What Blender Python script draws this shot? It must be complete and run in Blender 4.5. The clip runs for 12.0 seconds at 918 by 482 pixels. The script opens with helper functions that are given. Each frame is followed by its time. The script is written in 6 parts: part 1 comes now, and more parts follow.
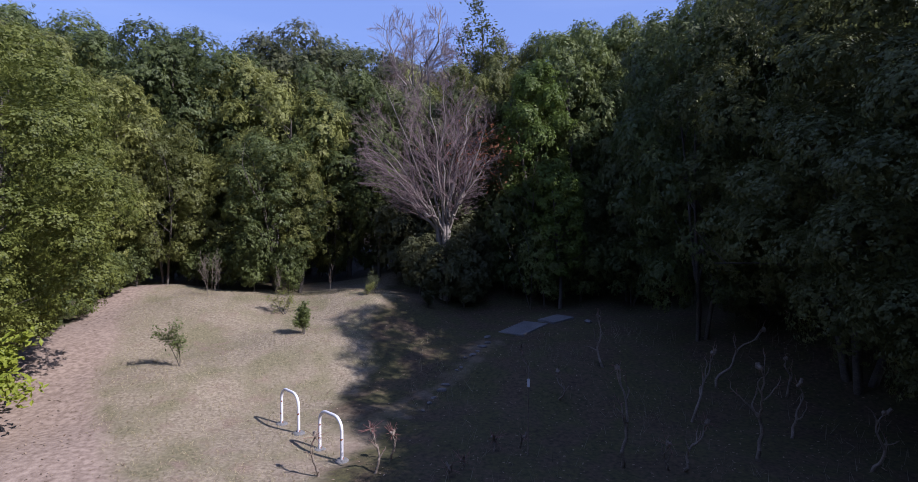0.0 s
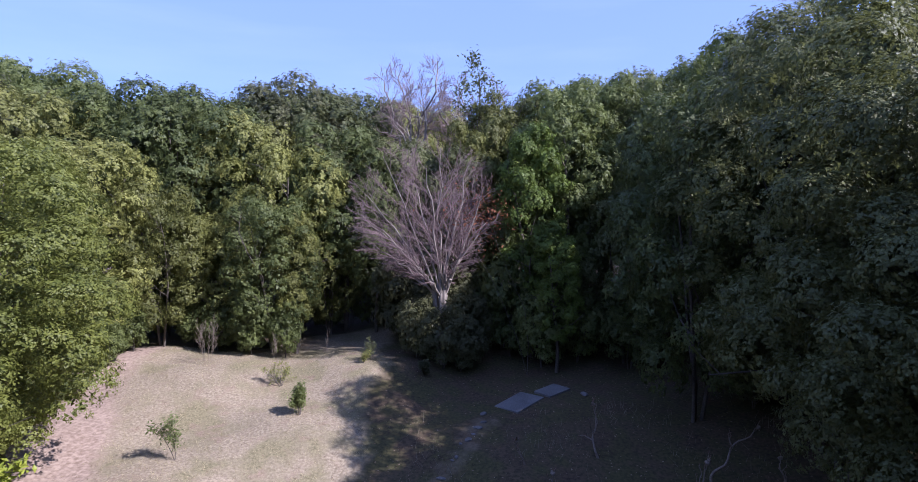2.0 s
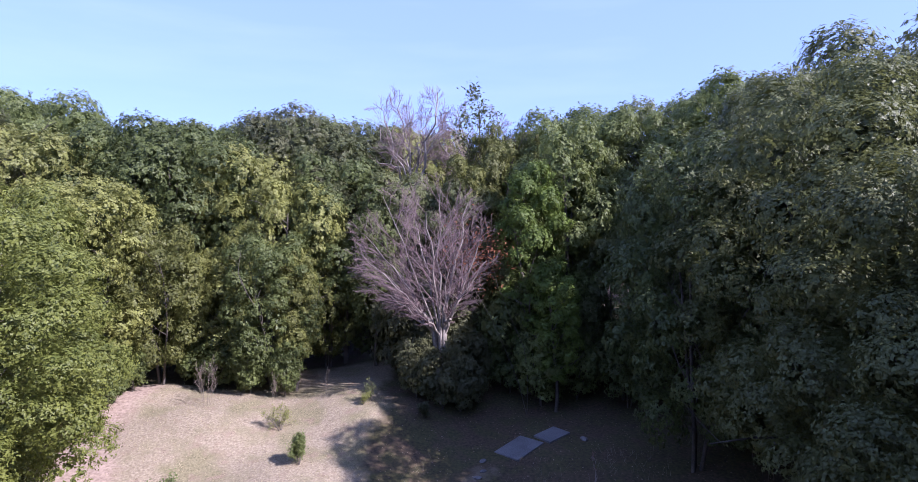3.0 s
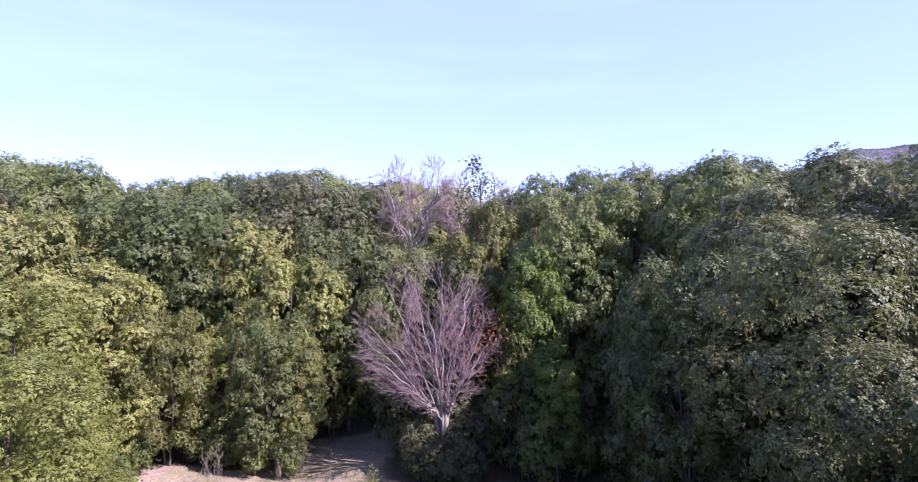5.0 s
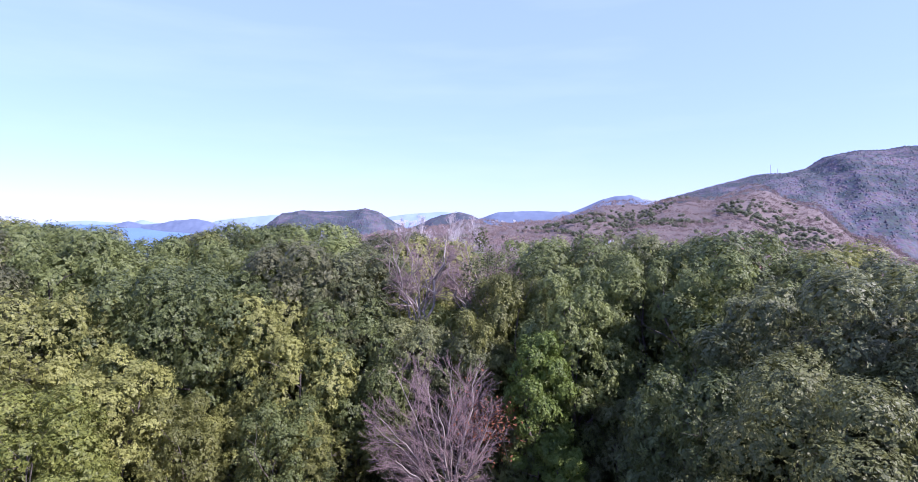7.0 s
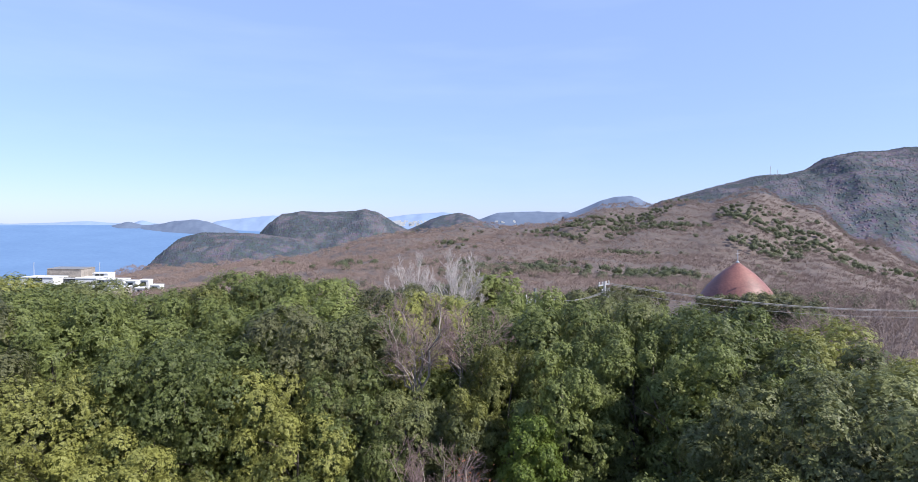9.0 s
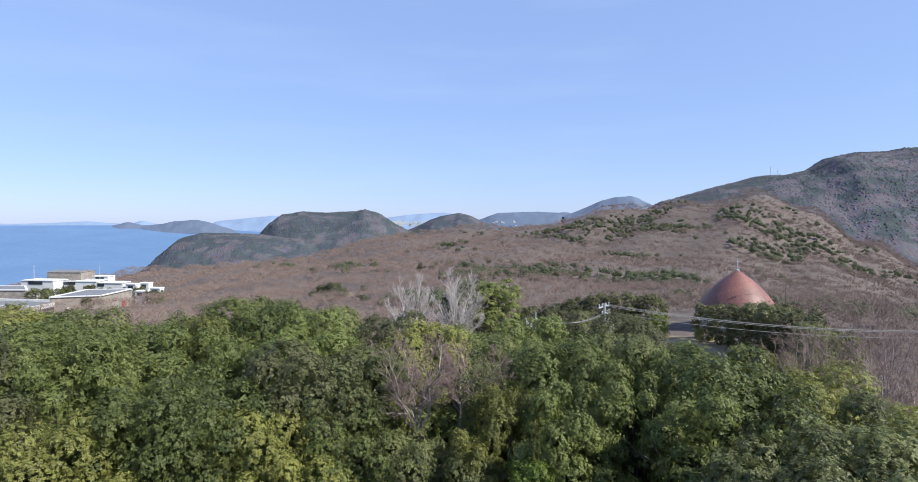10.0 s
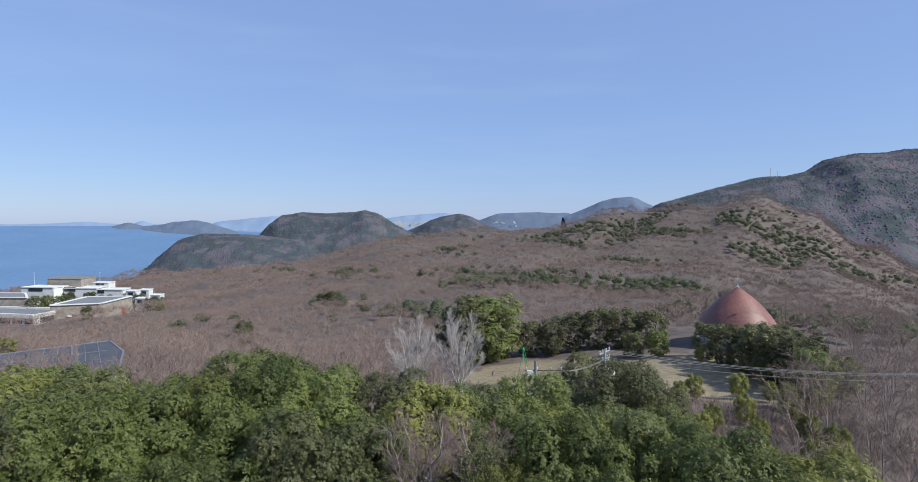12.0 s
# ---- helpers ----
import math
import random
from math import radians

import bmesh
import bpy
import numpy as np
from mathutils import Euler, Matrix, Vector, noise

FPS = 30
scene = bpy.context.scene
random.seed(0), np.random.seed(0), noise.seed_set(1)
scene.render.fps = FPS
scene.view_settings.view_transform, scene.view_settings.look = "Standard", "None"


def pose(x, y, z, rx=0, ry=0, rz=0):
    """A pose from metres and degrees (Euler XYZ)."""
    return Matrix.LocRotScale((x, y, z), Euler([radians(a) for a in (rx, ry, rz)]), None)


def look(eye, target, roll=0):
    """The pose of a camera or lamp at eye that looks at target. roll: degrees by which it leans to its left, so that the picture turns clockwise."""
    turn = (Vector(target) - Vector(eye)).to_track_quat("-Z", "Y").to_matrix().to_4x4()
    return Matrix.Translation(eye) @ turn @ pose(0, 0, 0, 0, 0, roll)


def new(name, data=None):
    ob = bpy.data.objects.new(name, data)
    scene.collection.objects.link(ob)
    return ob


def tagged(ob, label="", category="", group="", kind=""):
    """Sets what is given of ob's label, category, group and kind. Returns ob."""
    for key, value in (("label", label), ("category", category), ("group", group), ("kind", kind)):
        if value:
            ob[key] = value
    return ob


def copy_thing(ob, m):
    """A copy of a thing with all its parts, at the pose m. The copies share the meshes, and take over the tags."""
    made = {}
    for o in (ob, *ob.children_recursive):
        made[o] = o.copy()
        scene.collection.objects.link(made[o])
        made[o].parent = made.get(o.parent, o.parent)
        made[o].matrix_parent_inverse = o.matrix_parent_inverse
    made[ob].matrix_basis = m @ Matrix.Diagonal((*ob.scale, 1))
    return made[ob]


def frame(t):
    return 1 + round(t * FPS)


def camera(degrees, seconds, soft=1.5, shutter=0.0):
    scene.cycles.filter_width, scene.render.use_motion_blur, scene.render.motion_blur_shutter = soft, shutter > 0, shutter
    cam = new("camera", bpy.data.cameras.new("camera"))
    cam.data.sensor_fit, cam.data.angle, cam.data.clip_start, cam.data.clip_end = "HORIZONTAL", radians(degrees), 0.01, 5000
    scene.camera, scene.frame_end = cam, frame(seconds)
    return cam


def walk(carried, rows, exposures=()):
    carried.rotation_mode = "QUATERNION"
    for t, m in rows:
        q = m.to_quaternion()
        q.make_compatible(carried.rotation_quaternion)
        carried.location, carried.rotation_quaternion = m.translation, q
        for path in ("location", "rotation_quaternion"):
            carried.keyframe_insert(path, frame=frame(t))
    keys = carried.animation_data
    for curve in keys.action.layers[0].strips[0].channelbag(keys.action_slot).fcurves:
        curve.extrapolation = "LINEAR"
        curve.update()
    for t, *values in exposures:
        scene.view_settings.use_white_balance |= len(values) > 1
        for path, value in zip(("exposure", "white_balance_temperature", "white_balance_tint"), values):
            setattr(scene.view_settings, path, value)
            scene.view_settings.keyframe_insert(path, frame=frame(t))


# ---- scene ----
cam = camera(78.0, 12.0, soft=0.5)
PITCH = -1.9
ROWS = [
    (0.0, 0.000, 0.000, 4.530), (0.5, 0.024, -0.115, 5.092), (1.0, 0.104, -0.117, 5.698), (1.5, 0.134, -0.033, 6.317),
    (2.0, 0.128, 0.079, 7.002), (2.5, 0.108, 0.148, 7.752), (3.0, 0.142, 0.153, 8.519), (5.0, 0.069, -0.054, 11.878),
    (5.5, 0.039, -0.056, 12.748), (6.0, -0.001, 0.009, 13.621), (6.5, -0.144, 0.018, 14.494), (7.0, -0.262, -0.160, 15.363),
    (9.0, 0.005, -0.619, 19.003), (9.5, 0.006, -0.617, 19.967), (10.0, 0.000, -0.617, 20.946), (10.5, -0.017, -0.638, 21.955),
    (11.0, -0.020, -0.626, 23.005), (11.5, -0.044, -0.588, 24.018), (12.0, -0.055, -0.552, 25.030),
]
EXPOSURES = [
    (0.0, 0.36, 5550, 22), (1.5, 0.72, 5470, 25), (2.5, 1.09, 5430, 29), (3.2, 1.25, 5520, 33), (5.0, 1.46, 5650, 42), (6.5, 1.34, 5580, 39),
    (7.2, 1.19, 5580, 33), (9.0, 0.85, 6250, 12), (10.0, 0.66, 6350, 7), (12.0, 0.30, 6200, 5)]
walk(cam, [(t, pose(x, y, z, 90 + PITCH, 0, 0)) for t, x, y, z in ROWS], EXPOSURES)

# ---- world and sun ----
SUN_DIR = Vector((0.90, -0.44, 0.85)).normalized()
world = bpy.data.worlds.new("world")
scene.world = world
world.use_nodes = True
wn = world.node_tree.nodes
sky = wn.new("ShaderNodeTexSky")
sky.sky_type, sky.sun_disc = "NISHITA", False
sky.sun_elevation = math.asin(SUN_DIR.z)
sky.sun_rotation = math.atan2(SUN_DIR.x, SUN_DIR.y)
sky.altitude, sky.air_density, sky.dust_density, sky.ozone_density = 200, 1.0, 0.35, 3.0
wn["Background"].inputs["Strength"].default_value = 0.112
haze = wn.new("ShaderNodeMix")
haze.data_type = "RGBA"
haze.inputs[0].default_value = 0.66
haze.inputs[7].default_value = (2.15, 2.95, 5.6, 1)
world.node_tree.links.new(sky.outputs[0], haze.inputs[6])
# thin streaks of high cloud
where, stretch, wisp, veil, cloud = (wn.new("ShaderNode" + k) for k in ("TexCoord", "Mapping", "TexNoise", "MapRange", "Mix"))
stretch.inputs["Scale"].default_value, stretch.inputs["Rotation"].default_value = (1.6, 1.6, 11.0), (0.12, 0.16, 0.0)
wisp.inputs["Scale"].default_value, wisp.inputs["Detail"].default_value = 1.5, 7.0
veil.inputs["From Min"].default_value, veil.inputs["From Max"].default_value, veil.inputs["To Max"].default_value = 0.50, 0.85, 0.16
cloud.data_type = "RGBA"
cloud.inputs[7].default_value = (4.2, 4.9, 6.4, 1)
for source, target in ((where.outputs["Generated"], stretch.inputs["Vector"]), (stretch.outputs[0], wisp.inputs["Vector"]), (wisp.outputs[0], veil.inputs["Value"]),
                       (veil.outputs[0], cloud.inputs[0]), (haze.outputs[2], cloud.inputs[6]), (cloud.outputs[2], wn["Background"].inputs["Color"])):
    world.node_tree.links.new(source, target)
sun_data = bpy.data.lights.new("sun", "SUN")
sun_data.energy, sun_data.angle, sun_data.color = 5.0, radians(0.53), (1.0, 0.94, 0.86)
sun = new("sun", sun_data)
sun.matrix_world = look(SUN_DIR * 100, (0, 0, 0))


# ---- materials ----
def material(name, low, high, scale=4.0, rough=0.9, bump=0.0, fine=40.0, metallic=0.0, spread=0.0, island=0.0, through_light=0.0,
             detail=6.0, bump_distance=0.02):
    """A surface that varies between two colours: coarse and fine noise, the object's random, and each island's random."""
    m = bpy.data.materials.new(name)
    m.use_nodes = True
    nt = m.node_tree
    n, l = nt.nodes, nt.links
    bsdf = n["Principled BSDF"]
    bsdf.inputs["Roughness"].default_value = rough
    bsdf.inputs["Metallic"].default_value = metallic
    geo = n.new("ShaderNodeNewGeometry")
    coarse, small = n.new("ShaderNodeTexNoise"), n.new("ShaderNodeTexNoise")
    coarse.inputs["Scale"].default_value, small.inputs["Scale"].default_value = scale, fine
    coarse.inputs["Detail"].default_value = small.inputs["Detail"].default_value = detail
    for t in (coarse, small):
        l.new(geo.outputs["Position"], t.inputs["Vector"])
    add = n.new("ShaderNodeMath")
    add.operation = "ADD"
    l.new(coarse.outputs[0], add.inputs[0])
    l.new(small.outputs[0], add.inputs[1])
    value = add.outputs[0]
    base = 1.0
    info = n.new("ShaderNodeObjectInfo")
    for source, amount in ((info.outputs["Random"], spread), (geo.outputs["Random Per Island"], island)):
        if amount:
            extra = n.new("ShaderNodeMath")
            extra.operation = "MULTIPLY_ADD"
            extra.inputs[1].default_value = amount
            l.new(source, extra.inputs[0])
            l.new(value, extra.inputs[2])
            value = extra.outputs[0]
            base += amount / 2
    ramp = n.new("ShaderNodeMapRange")
    half = 0.33 + (spread + island) * 0.45
    ramp.inputs["From Min"].default_value, ramp.inputs["From Max"].default_value = base - half, base + half
    l.new(value, ramp.inputs["Value"])
    mix = n.new("ShaderNodeMix")
    mix.data_type = "RGBA"
    mix.inputs[6].default_value, mix.inputs[7].default_value = (*low, 1), (*high, 1)
    l.new(ramp.outputs[0], mix.inputs[0])
    l.new(mix.outputs[2], bsdf.inputs["Base Color"])
    if bump:
        b = n.new("ShaderNodeBump")
        b.inputs["Strength"].default_value, b.inputs["Distance"].default_value = bump, bump_distance
        l.new(add.outputs[0], b.inputs["Height"])
        l.new(b.outputs[0], bsdf.inputs["Normal"])
    if through_light:
        trans, shader = n.new("ShaderNodeBsdfTranslucent"), n.new("ShaderNodeMixShader")
        shader.inputs[0].default_value = through_light
        l.new(mix.outputs[2], trans.inputs["Color"])
        l.new(bsdf.outputs[0], shader.inputs[1])
        l.new(trans.outputs[0], shader.inputs[2])
        l.new(shader.outputs[0], n["Material Output"].inputs["Surface"])
    return m


def leaf(name, low, high, rough=0.5, blade=0.050, sprays=False, tilt_by=0.30, cut_at=0.60, shine_through=0.40):
    """Foliage: small leaves, each with a tilt and a tone of its own; sprays: with gaps between the leaves of a spray."""
    m = bpy.data.materials.new(name)
    m.use_nodes = True
    n, l = m.node_tree.nodes, m.node_tree.links
    bsdf = n["Principled BSDF"]
    bsdf.inputs["Roughness"].default_value = rough
    bsdf.inputs["Specular IOR Level"].default_value = 0.32
    geo, info = n.new("ShaderNodeNewGeometry"), n.new("ShaderNodeObjectInfo")
    cell, patch = n.new("ShaderNodeTexVoronoi"), n.new("ShaderNodeTexNoise")
    cell.inputs["Scale"].default_value = 1 / blade
    patch.inputs["Scale"].default_value, patch.inputs["Detail"].default_value = 0.9, 3.0
    long_leaf = n.new("ShaderNodeVectorMath")
    long_leaf.operation = "MULTIPLY"
    long_leaf.inputs[1].default_value = (1.0, 1.0, 0.85)
    l.new(geo.outputs["Position"], long_leaf.inputs[0])
    l.new(long_leaf.outputs[0], cell.inputs["Vector"])
    l.new(geo.outputs["Position"], patch.inputs["Vector"])
    sep = n.new("ShaderNodeSeparateColor")
    l.new(cell.outputs["Color"], sep.inputs[0])
    value = patch.outputs[0]
    for source, amount in ((sep.outputs[0], 0.30), (info.outputs["Random"], 0.55), (geo.outputs["Random Per Island"], 0.25)):
        add = n.new("ShaderNodeMath")
        add.operation = "MULTIPLY_ADD"
        add.inputs[1].default_value = amount
        l.new(source, add.inputs[0])
        l.new(value, add.inputs[2])
        value = add.outputs[0]
    ramp = n.new("ShaderNodeMapRange")
    ramp.inputs["From Min"].default_value, ramp.inputs["From Max"].default_value = 0.62, 1.48
    l.new(value, ramp.inputs["Value"])
    mix = n.new("ShaderNodeMix")
    mix.data_type = "RGBA"
    mix.inputs[6].default_value, mix.inputs[7].default_value = (*low, 1), (*high, 1)
    l.new(ramp.outputs[0], mix.inputs[0])
    l.new(mix.outputs[2], bsdf.inputs["Base Color"])
    tilt, turn, full_turn = n.new("ShaderNodeVectorMath"), n.new("ShaderNodeVectorMath"), n.new("ShaderNodeVectorMath")
    tilt.operation = "MULTIPLY_ADD"
    tilt.inputs[1].default_value, tilt.inputs[2].default_value = (2 * tilt_by,) * 3, (-tilt_by,) * 3
    l.new(cell.outputs["Color"], tilt.inputs[0])
    turn.operation, full_turn.operation = "ADD", "NORMALIZE"
    l.new(geo.outputs["Normal"], turn.inputs[0])
    l.new(tilt.outputs[0], turn.inputs[1])
    l.new(turn.outputs[0], full_turn.inputs[0])
    l.new(full_turn.outputs[0], bsdf.inputs["Normal"])
    trans, shader = n.new("ShaderNodeBsdfTranslucent"), n.new("ShaderNodeMixShader")
    shader.inputs[0].default_value = shine_through
    l.new(mix.outputs[2], trans.inputs["Color"])
    l.new(bsdf.outputs[0], shader.inputs[1])
    l.new(trans.outputs[0], shader.inputs[2])
    surface = shader.outputs[0]
    if sprays:
        gap, clear, cut = n.new("ShaderNodeMath"), n.new("ShaderNodeBsdfTransparent"), n.new("ShaderNodeMixShader")
        gap.operation = "GREATER_THAN"
        gap.inputs[1].default_value = cut_at
        l.new(cell.outputs["Distance"], gap.inputs[0])
        l.new(gap.outputs[0], cut.inputs[0])
        l.new(surface, cut.inputs[1])
        l.new(clear.outputs[0], cut.inputs[2])
        surface = cut.outputs[0]
    l.new(surface, n["Material Output"].inputs["Surface"])
    return m


TONES = {"green": ((0.068, 0.087, 0.027), (0.216, 0.250, 0.074)), "dark": ((0.065, 0.069, 0.032), (0.181, 0.184, 0.080)), "olive": ((0.103, 0.112, 0.031), (0.313, 0.318, 0.087)),
         "lime": ((0.101, 0.120, 0.024), (0.309, 0.328, 0.071)), "bright": ((0.082, 0.120, 0.022), (0.233, 0.304, 0.059)), "grey": ((0.076, 0.088, 0.035), (0.210, 0.226, 0.086))}
LEAF_GREEN, LEAF_DARK, LEAF_OLIVE, LEAF_GREY = (leaf("leaf_" + k, *TONES[k]) for k in ("green", "dark", "olive", "grey"))
SPRAY_GREEN, SPRAY_DARK, SPRAY_OLIVE, SPRAY_LIME, SPRAY_BRIGHT, SPRAY_GREY = (leaf("spray_" + k, *v, sprays=True) for k, v in TONES.items())
SPRAY_NEAR = leaf("spray_near", (0.062, 0.071, 0.025), (0.183, 0.196, 0.065), blade=0.040, sprays=True)
FAR_GREEN, FAR_DARK, FAR_OLIVE = (leaf("far_" + k, *TONES[k], blade=0.24, sprays=True) for k in ("green", "dark", "olive"))
LEAF_YELLOW = leaf("leaf_yellow", (0.120, 0.170, 0.015), (0.330, 0.360, 0.045))
LEAF_RUST = leaf("leaf_rust", (0.130, 0.050, 0.022), (0.330, 0.130, 0.060), 0.7)
BARK = material("bark", (0.045, 0.036, 0.028), (0.150, 0.125, 0.100), 3.0, 0.9, 0.5, 30.0)
BARK_PALE = material("bark_pale", (0.150, 0.124, 0.100), (0.360, 0.312, 0.262), 3.0, 0.85, 0.4, 30.0)
BARK_WHITE = material("bark_white", (0.330, 0.300, 0.280), (0.620, 0.580, 0.540), 2.0, 0.8, 0.2, 20.0)
TWIG_WHITE = material("twig_white", (0.280, 0.255, 0.240), (0.520, 0.480, 0.460), 1.0, 0.8, 0.0, 8.0, island=0.5)
TWIG_PURPLE = material("twig_purple", (0.118, 0.080, 0.076), (0.258, 0.180, 0.170), 1.0, 0.8, 0.0, 8.0, island=0.5)
TWIG_BROWN = material("twig_brown", (0.136, 0.099, 0.083), (0.280, 0.207, 0.175), 0.12, 0.9, 0.0, 0.6, spread=0.3, island=0.25)
TWIG_GREY = material("twig_grey", (0.130, 0.103, 0.096), (0.290, 0.236, 0.222), 0.1, 0.9, 0.0, 2.0, spread=0.4, island=0.4)


CROWN_GREEN = leaf("evergreen_crown", (0.078, 0.092, 0.050), (0.190, 0.205, 0.108), 0.7, 0.40, True, 0.3, 0.60)


def hill_material(name, brown, green, crown_size, split=0.5):
    """Woods seen from afar: brown and green stands, with the rounded relief of crowns."""
    m = bpy.data.materials.new(name)
    m.use_nodes = True
    n, l = m.node_tree.nodes, m.node_tree.links
    bsdf = n["Principled BSDF"]
    bsdf.inputs["Roughness"].default_value, bsdf.inputs["Specular IOR Level"].default_value = 1.0, 0.05
    geo, stand, cell = n.new("ShaderNodeNewGeometry"), n.new("ShaderNodeTexNoise"), n.new("ShaderNodeTexVoronoi")
    stand.inputs["Scale"].default_value, stand.inputs["Detail"].default_value = 0.014, 9.0
    cell.inputs["Scale"].default_value = 1 / crown_size
    for t in (stand, cell):
        l.new(geo.outputs["Position"], t.inputs["Vector"])
    r = n.new("ShaderNodeMapRange")
    r.inputs["From Min"].default_value, r.inputs["From Max"].default_value = split - 0.06, split + 0.06
    l.new(stand.outputs[0], r.inputs["Value"])
    mix, shade = n.new("ShaderNodeMix"), n.new("ShaderNodeMix")
    for x in (mix, shade):
        x.data_type = "RGBA"
    mix.inputs[6].default_value, mix.inputs[7].default_value = (*brown, 1), (*green, 1)
    l.new(r.outputs[0], mix.inputs[0])
    sep = n.new("ShaderNodeSeparateColor")
    l.new(cell.outputs["Color"], sep.inputs[0])
    shade.blend_type = "MULTIPLY"
    shade.inputs[0].default_value = 0.3
    l.new(mix.outputs[2], shade.inputs[6])
    l.new(cell.outputs["Color"], shade.inputs[7])
    tone = n.new("ShaderNodeHueSaturation")
    tone.inputs["Value"].default_value = 1.15
    tone.inputs["Saturation"].default_value = 0.7
    l.new(shade.outputs[2], tone.inputs["Color"])
    l.new(tone.outputs[0], bsdf.inputs["Base Color"])
    b = n.new("ShaderNodeBump")
    b.invert = True
    b.inputs["Strength"].default_value, b.inputs["Distance"].default_value = 0.4, crown_size * 0.3
    l.new(cell.outputs["Distance"], b.inputs["Height"])
    l.new(b.outputs[0], bsdf.inputs["Normal"])
    return m


# ---- building blocks ----
def mesh_from(name, verts, faces, mat=None, smooth=False):
    me = bpy.data.meshes.new(name)
    me.from_pydata(np.asarray(verts).tolist() if isinstance(verts, np.ndarray) else verts, [], faces.tolist() if isinstance(faces, np.ndarray) else faces)
    if mat:
        me.materials.append(mat)
    if smooth:
        me.polygons.foreach_set("use_smooth", [True] * len(me.polygons))
    me.update()
    return me


def part(name, data, mat, parent, label=""):
    """A bmesh or a mesh as one object under a thing or a part."""
    if isinstance(data, bmesh.types.BMesh):
        me = bpy.data.meshes.new(name)
        data.to_mesh(me)
        data.free()
        me.materials.append(mat)
    else:
        me = data
    ob = new(name, me)
    ob.parent = parent
    if label:
        ob["label"] = label
    return ob


def thing(name, label, category, group="", kind="", at=None):
    ob = new(name)
    ob.empty_display_size = 0.2
    if at is not None:
        ob.matrix_basis = at
    return tagged(ob, label, category, group, kind)


def box(bm, size, m, bevel=0.0):
    """Adds a box of that size, its base's middle at m's origin."""
    made = bmesh.ops.create_cube(bm, size=1.0, matrix=m @ Matrix.Translation((0, 0, size[2] / 2)) @ Matrix.Diagonal((*size, 1)))
    if bevel:
        edges = list({e for v in made["verts"] for e in v.link_edges})
        bmesh.ops.bevel(bm, geom=edges, offset=bevel, segments=2, profile=0.5, affect="EDGES")
    return bm


def boxed(size, m=Matrix(), bevel=0.0):
    return box(bmesh.new(), size, m, bevel)


def tubes(segments, sides=4):
    """Vertices and faces of tapered tubes: rows of x0 y0 z0 x1 y1 z1 r0 r1."""
    s = np.asarray(segments, float)
    a, b, r0, r1 = s[:, 0:3], s[:, 3:6], s[:, 6], s[:, 7]
    d = b - a
    d /= np.linalg.norm(d, axis=1, keepdims=True) + 1e-9
    up = np.where(np.abs(d[:, 2:3]) > 0.9, [[1.0, 0, 0]], [[0, 0, 1.0]])
    u = np.cross(d, up)
    u /= np.linalg.norm(u, axis=1, keepdims=True) + 1e-9
    v = np.cross(d, u)
    ang = np.arange(sides) * 2 * np.pi / sides
    ring = u[:, None] * np.cos(ang)[None, :, None] + v[:, None] * np.sin(ang)[None, :, None]
    verts = np.concatenate([a[:, None] + ring * r0[:, None, None], b[:, None] + ring * r1[:, None, None]], 1).reshape(-1, 3)
    k = np.arange(len(s))[:, None] * 2 * sides
    i = np.arange(sides)[None]
    j = (i + 1) % sides
    faces = np.stack([k + i, k + j, k + sides + j, k + sides + i], 2).reshape(-1, 4)
    return verts, faces


def tube_mesh(name, segments, mat, sides=4, smooth=True):
    v, f = tubes(segments, sides)
    return mesh_from(name, v, f, mat, smooth)


def unit(v):
    return v / (np.linalg.norm(v, axis=-1, keepdims=True) + 1e-9)


def grow(rng, start, direction, length, radius, level, spec, out, flat=1.0):
    """A wandering limb with side limbs. spec[level]: pieces, wander, lift, children, spread, child length, child radius, first child."""
    pieces, wander, lift, children, spread, child_len, child_rad, first = spec[level]
    p, d = np.array(start, float), unit(np.array(direction, float))
    pts = [p]
    dirs = [d]
    for k in range(pieces):
        d = unit(d + rng.normal(0, wander, 3) + [0, 0, lift])
        p = p + d * length / pieces
        pts.append(p)
        dirs.append(d)
    radii = [radius * (1 - 0.75 * k / pieces) for k in range(pieces + 1)]
    for k in range(pieces):
        out.append((level, *pts[k], *pts[k + 1], radii[k], radii[k + 1]))
    if level + 1 < len(spec):
        for c in range(children):
            f = first + (1 - first) * (c + rng.random()) / children
            k = min(pieces - 1, int(f * pieces))
            q = pts[k] + (pts[k + 1] - pts[k]) * (f * pieces - k)
            side = unit(np.cross(dirs[k], rng.normal(0, 1, 3)) * [1, 1, flat])
            turn = spread * rng.uniform(0.7, 1.25)
            grow(rng, q, dirs[k] * math.cos(turn) + side * math.sin(turn), length * child_len * rng.uniform(0.65, 1.2) * (1.15 - 0.5 * f),
                 max(radii[k] * child_rad, 0.004), level + 1, spec, out, flat)


def split_levels(segments, last_thick):
    thick = [s[1:] for s in segments if s[0] <= last_thick]
    thin = [s[1:] for s in segments if s[0] > last_thick]
    return thick, thin


